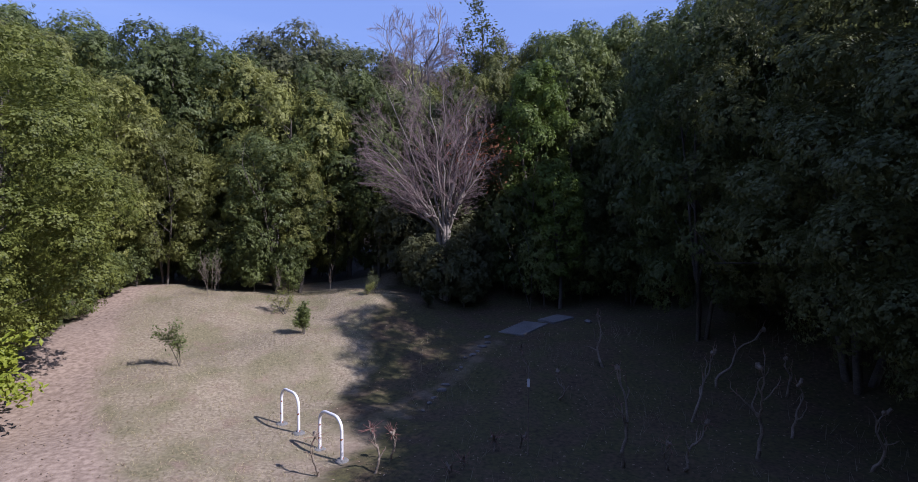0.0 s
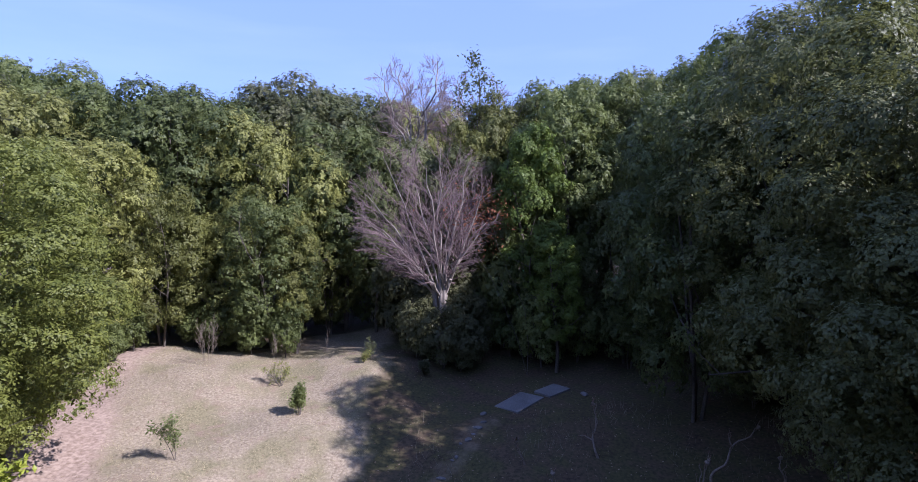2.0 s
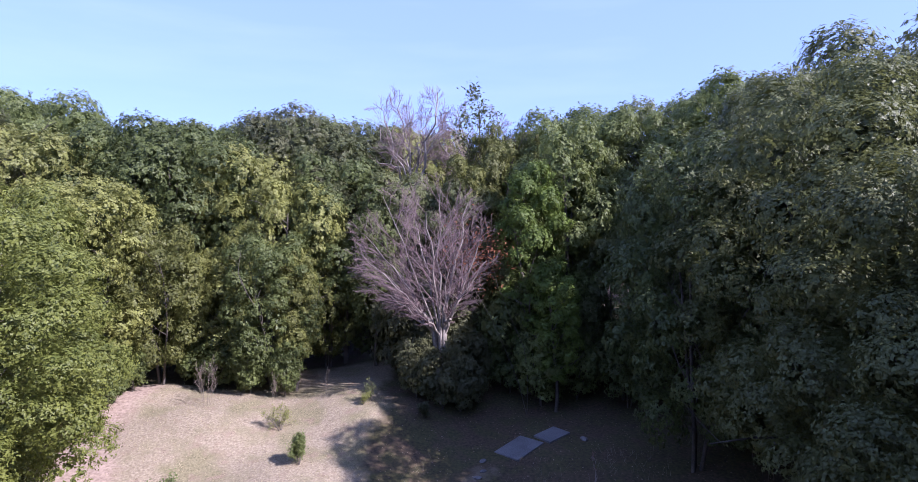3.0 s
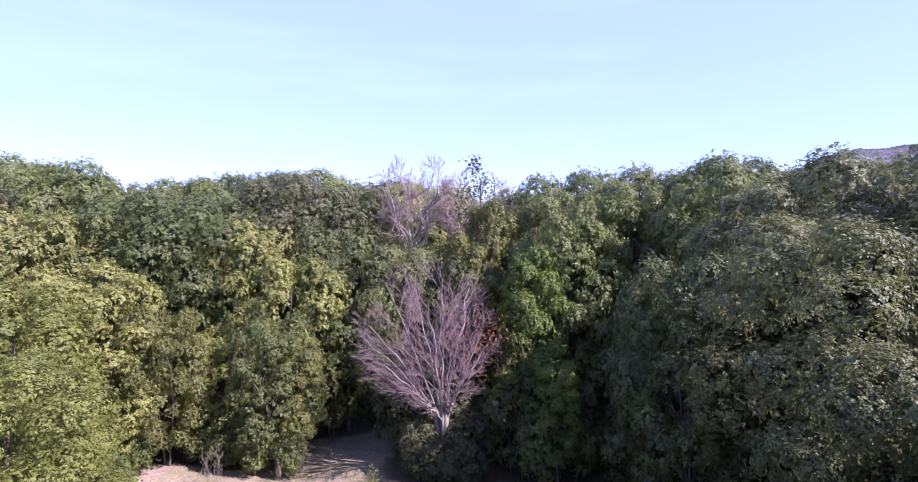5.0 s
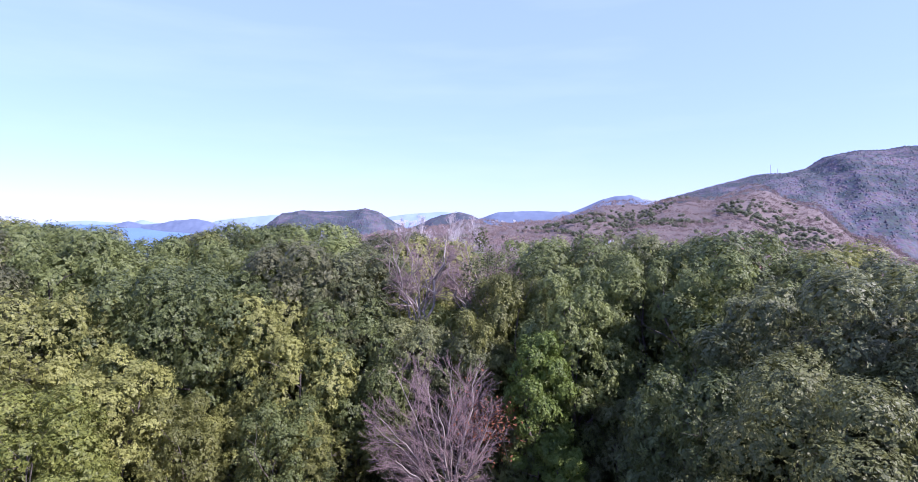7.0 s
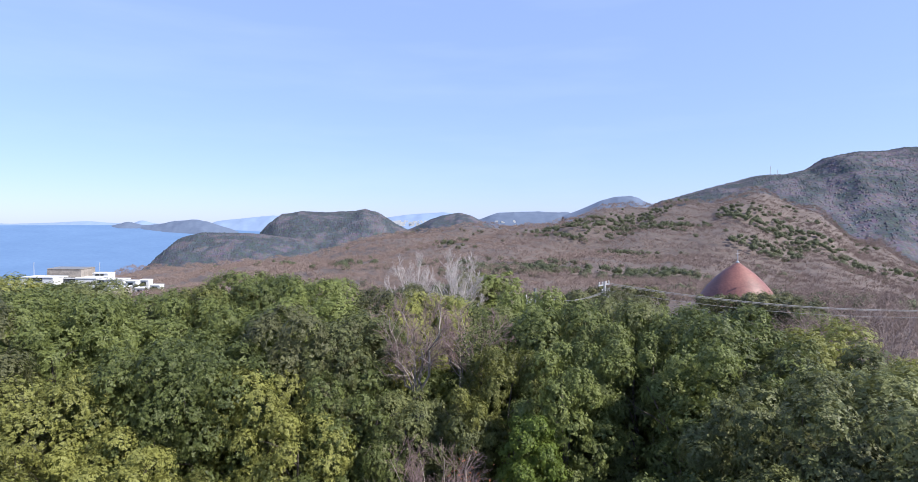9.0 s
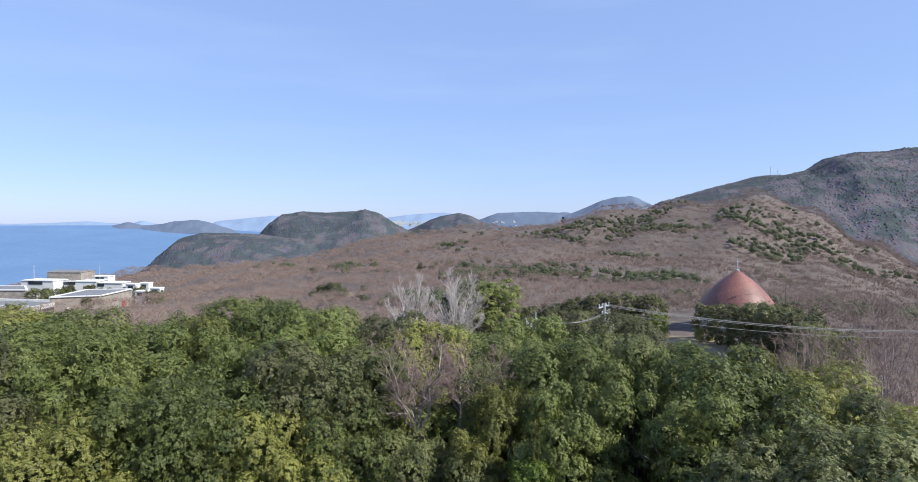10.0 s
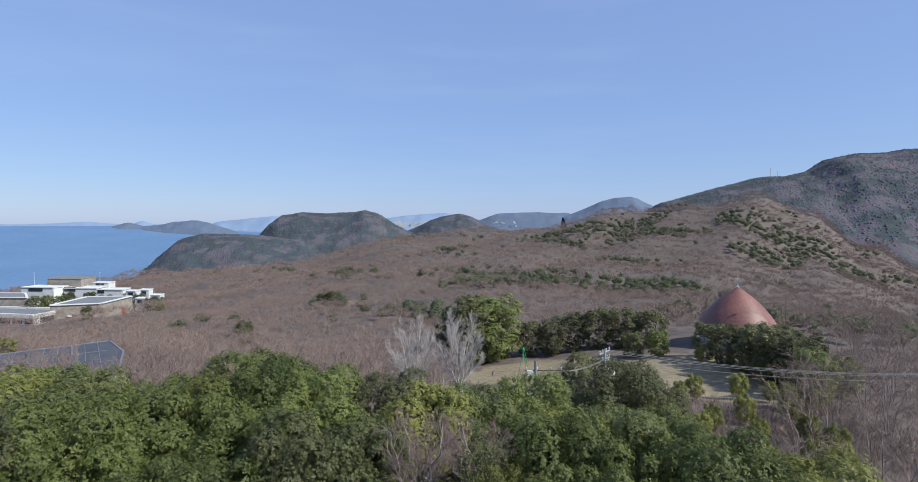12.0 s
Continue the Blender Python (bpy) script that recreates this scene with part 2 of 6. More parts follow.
def leaves(rng, centres, normals, size, droop=0.2, aspect=0.5, fold=0.25):
    """Folded leaf blades, two triangles each."""
    n = len(centres)
    nrm = unit(normals + rng.normal(0, 0.45, (n, 3)))
    axis = unit(np.cross(nrm, rng.normal(0, 1, (n, 3))) - np.array([0, 0, droop]))
    side = unit(np.cross(axis, nrm))
    ln = size * rng.uniform(0.65, 1.3, (n, 1))
    wd = ln * aspect * 0.5
    dip = nrm * ln * fold * 0.3
    v = np.stack([centres - axis * ln * 0.5, centres - side * wd + dip, centres + axis * ln * 0.5, centres + side * wd + dip], 1).reshape(-1, 3)
    k = np.arange(n)[:, None] * 4
    f = np.concatenate([k + [0, 1, 2], k + [0, 2, 3]], 1).reshape(-1, 3)
    return v, f


def blades(rng, centres, normals, size, aspect=0.62):
    """Small pointed leaves, one triangle each."""
    n = len(centres)
    nrm = unit(normals + rng.normal(0, 0.22, (n, 3)))
    axis = unit(np.cross(nrm, rng.normal(0, 1, (n, 3))) - np.array([0, 0, 0.2]))
    side = unit(np.cross(axis, nrm))
    ln = size * rng.uniform(0.65, 1.3, (n, 1))
    v = np.stack([centres - axis * ln * 0.45 - side * ln * aspect * 0.5, centres - axis * ln * 0.35 + side * ln * aspect * 0.5, centres + axis * ln * 0.55], 1).reshape(-1, 3)
    return v, np.arange(3 * n).reshape(-1, 3)


def ball(rng, n):
    return unit(rng.normal(0, 1, (n, 3)))


def knot():
    """A twelve-cornered knot of twigs that carries the leaves of one clump."""
    bm = bmesh.new()
    bmesh.ops.create_icosphere(bm, subdivisions=1, radius=1.0)
    corners, faces = np.array([v.co[:] for v in bm.verts]), np.array([[v.index for v in f.verts] for f in bm.faces])
    bm.free()
    return corners, faces


KNOT, KNOT_FACES = knot()


def foliage(rng, lobes, clumps, per_clump, size, clump_radius, inner=900):
    """Leafy sprays in loose upright tufts on the skin of several lobes (x y z rx ry rz), over a sparser inside of larger sprays."""
    lobes = np.asarray(lobes, float)
    area = lobes[:, 3] * lobes[:, 5]
    area[0] *= 0.12

    def on_skin(many, near_, far_, clear):
        pick = rng.choice(len(lobes), many, p=area / area.sum())
        d = unit(ball(rng, many) + [0, 0, 0.12])
        d[:, 2] = np.where(d[:, 2] < -0.6, -d[:, 2], d[:, 2])
        c = lobes[pick, :3] + d * lobes[pick, 3:] * rng.uniform(near_, far_, many)[:, None]
        depth = np.sqrt((((c[:, None] - lobes[None, :, :3]) / lobes[None, :, 3:]) ** 2).sum(2))
        depth[np.arange(many), pick] = 9.0
        free = depth.min(1) > clear
        return c[free], d[free]

    centre, out = on_skin(clumps * 3, 0.86, 1.04, 0.86)
    centre, out = centre[:clumps], out[:clumps]
    n = len(centre)
    rad = clump_radius * np.exp(rng.normal(0, 0.25, n))
    many = np.maximum(3, (per_clump * (rad / clump_radius) ** 1.4)).astype(int)
    c, o, r = np.repeat(centre, many, 0), np.repeat(out, many, 0), np.repeat(rad, many)[:, None]
    tip = unit(o + [0, 0, 0.6])
    e = ball(rng, len(c)) * rng.uniform(0.1, 1.0, (len(c), 1)) ** 0.7
    c = c + e * r + tip * (e * tip).sum(1, keepdims=True) * r * 0.4
    v1, f1 = blades(rng, c, e * 0.35 + o * 0.9 + [0, 0, 0.3], size, 0.8)
    area[0] *= 3.0
    c, o = on_skin(inner * 2, 0.74, 0.88, 0.70)
    v2, f2 = blades(rng, c[:inner], o[:inner] + [0, 0, 0.2], size * 1.9, 0.9)
    return np.concatenate([v1, v2]), np.concatenate([f1, f2 + len(v1)])


# ---- lie of the land ----
NEAR = np.array([
    (-2.52, 10.98, -0.08), (-3.67, 12.17, -0.01), (-4, 13, 0.13), (-7.4, 14.8, 0.75), (-4.7, 17.2, 1.12), (-9, 20.6, 1.88), (1.3, 18.5, 0.85), (3.3, 19.4, 1.2),
    (1.3, 16.6, 0.65), (-0.9, 13.6, 0.05), (-12.3, 22, 2.1), (-3.1, 21, 1.95), (3.2, 10.8, -0.1), (6, 11.2, 0.0), (-9, 11, 0.2),
    (-13, 17, 1.2), (0, 5, -0.9), (-8, 4, -0.8), (9, 5, -0.5), (0, -12, -1.5), (-25, 5, 0.0), (25, 5, 0.0), (12, 18, 1.5),
    (-25, 28, 3.0), (0, 27, 2.8), (12, 28, 2.8), (-10, 40, 2.8), (10, 44, 1.6), (-45, 45, 1.5), (40, 48, 1.0), (0, 70, -1.5),
    (40, 75, -0.5), (-50, 80, -2.0), (45, 100, -4.0), (-40, 110, -6.0)])


def near_land(x, y):
    d2 = (x[..., None] - NEAR[:, 0]) ** 2 + (y[..., None] - NEAR[:, 1]) ** 2
    w = 1 / (d2 + 1.5) ** 1.6
    return (w * NEAR[:, 2]).sum(-1) / w.sum(-1)


FAN = np.array([-1.3, -0.8, -0.55, -0.30, -0.09, 0.02, 0.13, 0.27, 0.42, 0.52, 0.62, 0.72, 0.82, 1.3])
REACH = np.array([110, 150, 200, 300, 450, 750, 950, 1300])
LAND = np.array([
    (-6, -6, -6, -7, -9, -10, -9, -6, -4.5, -4, -4, -4, -4, -4),
    (-12, -12, -12, -11, -11, -12, -11, -8, -5, -5, -6, -7, -8, -8),
    (-20, -20, -18, -14, -12, -12, -12, -10, -9, -10, -12, -14, -16, -16),
    (-29, -28, -25, -18, -12, -11, -13, -14, -14, -16, -22, -28, -34, -40),
    (-45, -42, -34, -22, -12, -12, -12, -13, -10, -8, -15, -25, -40, -60),
    (-80, -75, -49, -35, 4, 7, 15, 33, 48, 55, 34, -5, -42, -95),
    (-150, -150, -120, -90, -40, -30, -20, -10, 0, 20, 0, -40, -120, -150),
    (-230, -230, -230, -230, -230, -230, -230, -230, -230, -230, -230, -230, -230, -230)], float)


def far_land(x, y):
    u = np.clip(x / np.maximum(y, 1.0), FAN[0], FAN[-1])
    d = np.clip(np.maximum(y, np.hypot(x, y) * 0.55), REACH[0], REACH[-1])
    i = np.clip(np.searchsorted(FAN, u) - 1, 0, len(FAN) - 2)
    j = np.clip(np.searchsorted(REACH, d) - 1, 0, len(REACH) - 2)
    a = (u - FAN[i]) / (FAN[i + 1] - FAN[i])
    b = (d - REACH[j]) / (REACH[j + 1] - REACH[j])
    a = a * a * (3 - 2 * a)
    return (LAND[j, i] * (1 - a) + LAND[j, i + 1] * a) * (1 - b) + (LAND[j + 1, i] * (1 - a) + LAND[j + 1, i + 1] * a) * b


def ripple(x, y):
    """Uneven ground, from a few crossing waves."""
    return (np.sin(x * 0.031 + 1.3) * np.sin(y * 0.027 + 0.4) + 0.5 * np.sin(x * 0.071 - y * 0.043) + 0.35 * np.sin(x * 0.13 + y * 0.11 + 2))


def land(x, y):
    x, y = np.asarray(x, float), np.asarray(y, float)
    r = np.hypot(x, y)
    t = np.clip((np.maximum(y, r * 0.55) - 70) / 60, 0, 1)
    t = t * t * (3 - 2 * t)
    z = near_land(x, y) * (1 - t) + far_land(x, y) * t
    z = z + ripple(x, y) * np.clip((r - 120) / 500, 0, 1) * 5
    return z + 0.03 * np.sin(x * 1.9 + 0.7 * y) * np.sin(y * 2.3) * (r < 60)


def land_z(x, y):
    return float(land(np.array([x]), np.array([y]))[0])


def ground_material():
    """Dry lawn, worn pink earth along the path, and leaf litter under the trees, darkened for their shade."""
    m = bpy.data.materials.new("dry_lawn")
    m.use_nodes = True
    nt = m.node_tree
    n, l = nt.nodes, nt.links
    bsdf = n["Principled BSDF"]
    bsdf.inputs["Roughness"].default_value = 0.95
    geo = n.new("ShaderNodeNewGeometry")

    def tex(scale, detail=6.0):
        t = n.new("ShaderNodeTexNoise")
        t.inputs["Scale"].default_value, t.inputs["Detail"].default_value = scale, detail
        l.new(geo.outputs["Position"], t.inputs["Vector"])
        return t.outputs[0]

    def mixed(factor, low, high, lo=0.4, hi=0.6):
        r = n.new("ShaderNodeMapRange")
        r.inputs["From Min"].default_value, r.inputs["From Max"].default_value = lo, hi
        l.new(factor, r.inputs["Value"])
        x = n.new("ShaderNodeMix")
        x.data_type = "RGBA"
        l.new(r.outputs[0], x.inputs[0])
        for k, c in ((6, low), (7, high)):
            if isinstance(c, tuple):
                x.inputs[k].default_value = (*c, 1)
            else:
                l.new(c, x.inputs[k])
        return x.outputs[2]

    straw = mixed(tex(14.0, 8.0), (0.152, 0.116, 0.073), (0.328, 0.266, 0.176), 0.3, 0.7)
    moss = mixed(tex(16.0), (0.112, 0.096, 0.048), (0.244, 0.206, 0.112), 0.3, 0.7)
    lawn = mixed(tex(0.8, 5.0), straw, moss, 0.45, 0.62)
    lawn = mixed(tex(1.7, 6.0), lawn, mixed(tex(18.0), (0.134, 0.094, 0.060), (0.290, 0.214, 0.146), 0.3, 0.7), 0.56, 0.70)
    earth = mixed(tex(9.0, 9.0), (0.184, 0.128, 0.090), (0.366, 0.274, 0.203), 0.3, 0.7)
    # dark moss and leaf litter, with part of the wood's shade in the colour
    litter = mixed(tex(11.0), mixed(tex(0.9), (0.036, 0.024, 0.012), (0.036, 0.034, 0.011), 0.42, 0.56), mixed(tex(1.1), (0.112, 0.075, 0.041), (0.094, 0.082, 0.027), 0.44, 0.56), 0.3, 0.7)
    att = n.new("ShaderNodeAttribute")
    att.attribute_name = "cover"
    sep = n.new("ShaderNodeSeparateColor")
    l.new(att.outputs["Color"], sep.inputs[0])

    def rough_edge(value):
        a = n.new("ShaderNodeMath")
        a.operation = "MULTIPLY_ADD"
        a.inputs[1].default_value = 0.5
        l.new(tex(2.2, 8.0), a.inputs[0])
        l.new(value, a.inputs[2])
        return a.outputs[0]

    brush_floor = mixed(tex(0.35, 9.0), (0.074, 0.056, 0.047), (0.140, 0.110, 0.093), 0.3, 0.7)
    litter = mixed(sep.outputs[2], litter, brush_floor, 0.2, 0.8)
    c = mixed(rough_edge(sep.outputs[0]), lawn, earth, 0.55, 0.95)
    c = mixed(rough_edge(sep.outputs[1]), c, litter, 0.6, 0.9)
    l.new(c, bsdf.inputs["Base Color"])
    b = n.new("ShaderNodeBump")
    b.inputs["Strength"].default_value, b.inputs["Distance"].default_value = 0.45, 0.018
    l.new(tex(34.0, 9.0), b.inputs["Height"])
    l.new(b.outputs[0], bsdf.inputs["Normal"])
    return m


def smooth_step(v, a, b):
    t = np.clip((v - a) / (b - a), 0, 1)
    return t * t * (3 - 2 * t)


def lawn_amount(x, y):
    """1 on the clearing's turf, 0 under the trees; the east edge keeps to their shadow's edge."""
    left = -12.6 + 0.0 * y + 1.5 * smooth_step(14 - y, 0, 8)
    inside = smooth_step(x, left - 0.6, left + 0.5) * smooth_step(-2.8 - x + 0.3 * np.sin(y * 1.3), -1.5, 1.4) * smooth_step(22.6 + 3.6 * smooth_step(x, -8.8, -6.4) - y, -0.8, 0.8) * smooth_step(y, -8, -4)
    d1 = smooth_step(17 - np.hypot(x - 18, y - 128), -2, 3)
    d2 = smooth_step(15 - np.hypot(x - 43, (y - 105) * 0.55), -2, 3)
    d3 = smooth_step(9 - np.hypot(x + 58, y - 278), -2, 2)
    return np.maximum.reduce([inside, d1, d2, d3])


def path_amount(x, y):
    """Worn earth along the western edge."""
    edge = np.interp(y, [0, 11.5, 15, 21, 24], [-1.5, -6.9, -9.6, -11.4, -12.0]) + 0.3 * np.sin(y * 0.9)
    west = smooth_step(edge - x, -0.9, 1.2)
    return np.clip(west * (y < 24) * (np.abs(x) < 20), 0, 1)


def track_amount(x, y):
    """The trodden track through the shade, up to the slabs."""
    middle = -1.7 + (y - 12.7) * 0.58 + 0.15 * np.sin(y * 1.7)
    return smooth_step(1.1 - np.abs(x - middle), -0.5, 1.0) * smooth_step(y, 8.5, 11) * smooth_step(19.5 - y, 0, 2)


def build_ground():
    cx, cy, around = -2.0, 14.0, 360
    radii = np.concatenate([np.arange(0.0, 14, 0.32), 14 * (1320 / 14) ** (np.arange(1, 84) / 83)])
    ang = np.arange(around) * 2 * np.pi / around
    x = cx + radii[1:, None] * np.sin(ang)[None]
    y = cy + radii[1:, None] * np.cos(ang)[None]
    x, y = np.concatenate([[cx], x.ravel()]), np.concatenate([[cy], y.ravel()])
    z = land(x, y)
    verts = np.stack([x, y, z], 1)
    rings = len(radii) - 1
    k = (np.arange(rings - 1)[:, None] * around) + 1
    i = np.arange(around)[None]
    j = (i + 1) % around
    quads = np.stack([k + i, k + j, k + around + j, k + around + i], 2).reshape(-1, 4)
    fan = [[0, 1 + i, 1 + (i + 1) % around] for i in range(around)]
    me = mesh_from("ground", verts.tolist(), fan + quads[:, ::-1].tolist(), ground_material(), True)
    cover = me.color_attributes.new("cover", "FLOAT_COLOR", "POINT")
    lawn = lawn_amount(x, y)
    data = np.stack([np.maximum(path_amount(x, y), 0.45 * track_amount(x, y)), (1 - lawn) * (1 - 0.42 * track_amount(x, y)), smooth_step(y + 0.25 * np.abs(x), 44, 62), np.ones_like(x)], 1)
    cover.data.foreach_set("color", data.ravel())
    return tagged(new("ground", me), "dry winter lawn and worn pinkish earth running into woodland floor", "ground", kind="structure")


build_ground()


# ---- sea and distant hills ----
def water_material():
    m = material("sea_water", (0.096, 0.166, 0.282), (0.122, 0.204, 0.330), 0.004, 0.9, 0.1, 0.05, bump_distance=1.0)
    m.node_tree.nodes["Principled BSDF"].inputs["Specular IOR Level"].default_value = 0.1
    return m


def build_sea():
    """The sea, its far edge closed up to where the horizon lies."""
    around = 180
    radii = np.concatenate([np.linspace(700, 2600, 8), np.linspace(2750, 4960, 18)])
    ang = np.arange(around) * 2 * np.pi / around
    r = radii[:, None] * np.ones(around)[None]
    x, y = r * np.sin(ang)[None], r * np.cos(ang)[None]
    s = np.clip((r - 2500) / 2450, 0, 1)
    z = -205 + 203 * s ** 1.5
    verts = np.stack([x.ravel(), y.ravel(), z.ravel()], 1)
    k = np.arange(len(radii) - 1)[:, None] * around
    i = np.arange(around)[None]
    j = (i + 1) % around
    f = np.stack([k + i, k + around + i, k + around + j, k + j], 2).reshape(-1, 4)
    return tagged(new("water", mesh_from("water", verts, f, water_material(), True)), "calm blue inland sea reaching the hazy horizon", "sea", kind="structure")


def hill_noise(x, y, size):
    return np.array([noise.fractal(Vector((a / size, b / size, 3.1)), 0.9, 2.1, 5) for a, b in zip(x.ravel(), y.ravel())]).reshape(x.shape)


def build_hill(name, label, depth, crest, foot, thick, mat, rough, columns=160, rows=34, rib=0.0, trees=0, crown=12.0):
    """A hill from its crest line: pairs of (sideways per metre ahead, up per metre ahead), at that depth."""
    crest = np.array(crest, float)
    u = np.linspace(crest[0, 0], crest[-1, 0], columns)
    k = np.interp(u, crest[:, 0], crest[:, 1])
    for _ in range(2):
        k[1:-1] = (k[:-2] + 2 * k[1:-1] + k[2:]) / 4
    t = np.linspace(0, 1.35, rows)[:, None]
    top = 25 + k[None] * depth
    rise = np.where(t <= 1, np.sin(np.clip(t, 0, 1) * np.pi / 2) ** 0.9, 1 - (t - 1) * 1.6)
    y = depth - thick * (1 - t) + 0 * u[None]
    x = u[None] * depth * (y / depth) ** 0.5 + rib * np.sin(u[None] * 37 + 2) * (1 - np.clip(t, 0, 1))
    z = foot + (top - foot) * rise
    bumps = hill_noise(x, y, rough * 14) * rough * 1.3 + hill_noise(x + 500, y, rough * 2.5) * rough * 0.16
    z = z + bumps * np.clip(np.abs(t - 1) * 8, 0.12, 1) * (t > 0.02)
    verts = np.stack([x.ravel(), y.ravel(), z.ravel()], 1)
    q = np.arange(rows - 1)[:, None] * columns
    i = np.arange(columns - 1)[None]
    f = np.stack([q + i, q + i + 1, q + columns + i + 1, q + columns + i], 2).reshape(-1, 4)
    tagged(new(name, mesh_from(name, verts, f, mat, True)), label, "hill", kind="structure")
    if trees:
        crowns_on(name, verts.reshape(rows, columns, 3), trees, crown, mat)


def crowns_on(name, grid, count, size, mat):
    """Domed crowns over a far hillside, too small to tell apart."""
    rng = np.random.default_rng(len(name) + count)
    rows, columns = grid.shape[:2]
    r, c = rng.uniform(rows * 0.18, rows * 0.80, count), rng.uniform(0, columns - 1.01, count)
    i, j = r.astype(int), c.astype(int)
    a, b = (r - i)[:, None], (c - j)[:, None]
    p = (grid[i, j] * (1 - a) + grid[i + 1, j] * a) * (1 - b) + (grid[i, j + 1] * (1 - a) + grid[i + 1, j + 1] * a) * b
    dome = np.array([(1, 0, -1.6), (0.31, 0.95, -1.6), (-0.81, 0.59, -1.6), (-0.81, -0.59, -1.6), (0.31, -0.95, -1.6), (0.55, 0.1, 0.7), (-0.2, 0.5, 0.75), (-0.3, -0.45, 0.7), (0, 0, 1.0)])
    tri = np.array([(0, 1, 5), (1, 6, 5), (1, 2, 6), (2, 7, 6), (2, 3, 7), (3, 4, 7), (4, 5, 7), (4, 0, 5), (5, 6, 8), (6, 7, 8), (7, 5, 8)])
    w = size * rng.uniform(0.55, 1.25, (count, 1, 1))
    spin = rng.uniform(0, 6.28, count)
    turn = np.stack([np.stack([np.cos(spin), -np.sin(spin)], 1), np.stack([np.sin(spin), np.cos(spin)], 1)], 1)
    d = np.repeat(dome[None], count, 0) * rng.uniform(0.7, 1.2, (count, 9, 1))
    d[..., :2] = np.einsum("nij,nkj->nki", turn, d[..., :2])
    v = p[:, None] + d * w * [0.62, 0.62, 0.36] - [0, 0, size * 0.10]
    f = (np.arange(count)[:, None, None] * 9 + tri[None]).reshape(-1, 3)
    tagged(new("far_woodland", mesh_from("far_woodland", v.reshape(-1, 3), f, mat, True)), "dense brown and green tree crowns covering a far hillside", "woodland", kind="stuff")


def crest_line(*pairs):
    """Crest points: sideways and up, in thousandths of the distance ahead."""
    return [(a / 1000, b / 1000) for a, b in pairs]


# woodland brown and green, tinted bluish for the haze of distance
HILL_WOOD_HAZED = hill_material("hazed_wooded_hill", (0.104, 0.094, 0.112), (0.054, 0.068, 0.076), 8.0, 0.50)
HILL_GREEN_HAZED = hill_material("hazed_green_headland", (0.090, 0.086, 0.102), (0.048, 0.062, 0.076), 11.0, 0.46)
# the blue and the paleness are air haze put into the base colour
HILL_HAZE_BLUE = material("haze_tinted_hill", (0.076, 0.104, 0.158), (0.098, 0.128, 0.182), 0.012, 1.0, 0.0, 0.04)
HILL_HAZE_PALE = material("haze_paled_hill", (0.165, 0.230, 0.335), (0.195, 0.262, 0.372), 0.003, 1.0, 0.0, 0.03)

build_sea()
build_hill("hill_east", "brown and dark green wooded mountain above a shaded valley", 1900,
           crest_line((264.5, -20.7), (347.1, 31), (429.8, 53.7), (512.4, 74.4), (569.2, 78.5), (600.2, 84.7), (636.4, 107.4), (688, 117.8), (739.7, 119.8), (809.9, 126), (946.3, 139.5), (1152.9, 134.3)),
           -230, 800, HILL_WOOD_HAZED, 11, 360, 80, rib=24, trees=15000, crown=8)
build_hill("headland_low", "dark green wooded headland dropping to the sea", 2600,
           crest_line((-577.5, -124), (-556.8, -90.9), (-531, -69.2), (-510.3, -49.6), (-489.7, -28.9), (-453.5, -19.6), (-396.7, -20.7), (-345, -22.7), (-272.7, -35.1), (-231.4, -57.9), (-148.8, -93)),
           -260, 500, HILL_GREEN_HAZED, 12, 240, 56, trees=5200, crown=9)
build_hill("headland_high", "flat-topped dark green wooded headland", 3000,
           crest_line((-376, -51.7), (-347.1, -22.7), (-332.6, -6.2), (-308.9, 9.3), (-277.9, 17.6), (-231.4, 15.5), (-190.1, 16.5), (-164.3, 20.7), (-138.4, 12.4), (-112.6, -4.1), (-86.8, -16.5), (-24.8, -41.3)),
           -260, 600, HILL_GREEN_HAZED, 12, 240, 56, trees=5200, crown=10)
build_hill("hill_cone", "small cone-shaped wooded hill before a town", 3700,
           crest_line((-117.8, -22.7), (-86.8, -13.4), (-50.6, 2.1), (-19.6, 12.4), (1, 15.5), (21.7, 10.3), (47.5, -3.1), (78.5, -18.6)), -160, 500, HILL_GREEN_HAZED, 14, 90, 26)
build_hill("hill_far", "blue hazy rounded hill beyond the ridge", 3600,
           crest_line((181.8, 8.3), (223.1, 24.8), (249, 36.2), (274.8, 43.4), (300.6, 44.4), (321.3, 35.1), (367.8, 20.7)), -100, 500, HILL_HAZE_BLUE, 12, 90, 24)
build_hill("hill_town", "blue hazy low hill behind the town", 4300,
           crest_line((-4.1, -8.3), (37.2, 4.1), (68.2, 15.5), (99.2, 16.5), (140.5, 17.6), (181.8, 15.5), (264.5, 8.3)), -100, 400, HILL_HAZE_BLUE, 10, 90, 24)
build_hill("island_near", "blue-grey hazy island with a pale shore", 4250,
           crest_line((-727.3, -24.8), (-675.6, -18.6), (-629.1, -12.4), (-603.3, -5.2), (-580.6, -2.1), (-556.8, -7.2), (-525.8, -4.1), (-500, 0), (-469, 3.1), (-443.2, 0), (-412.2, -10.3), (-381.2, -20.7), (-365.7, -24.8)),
           -110, 300, HILL_HAZE_BLUE, 9, 140, 20)
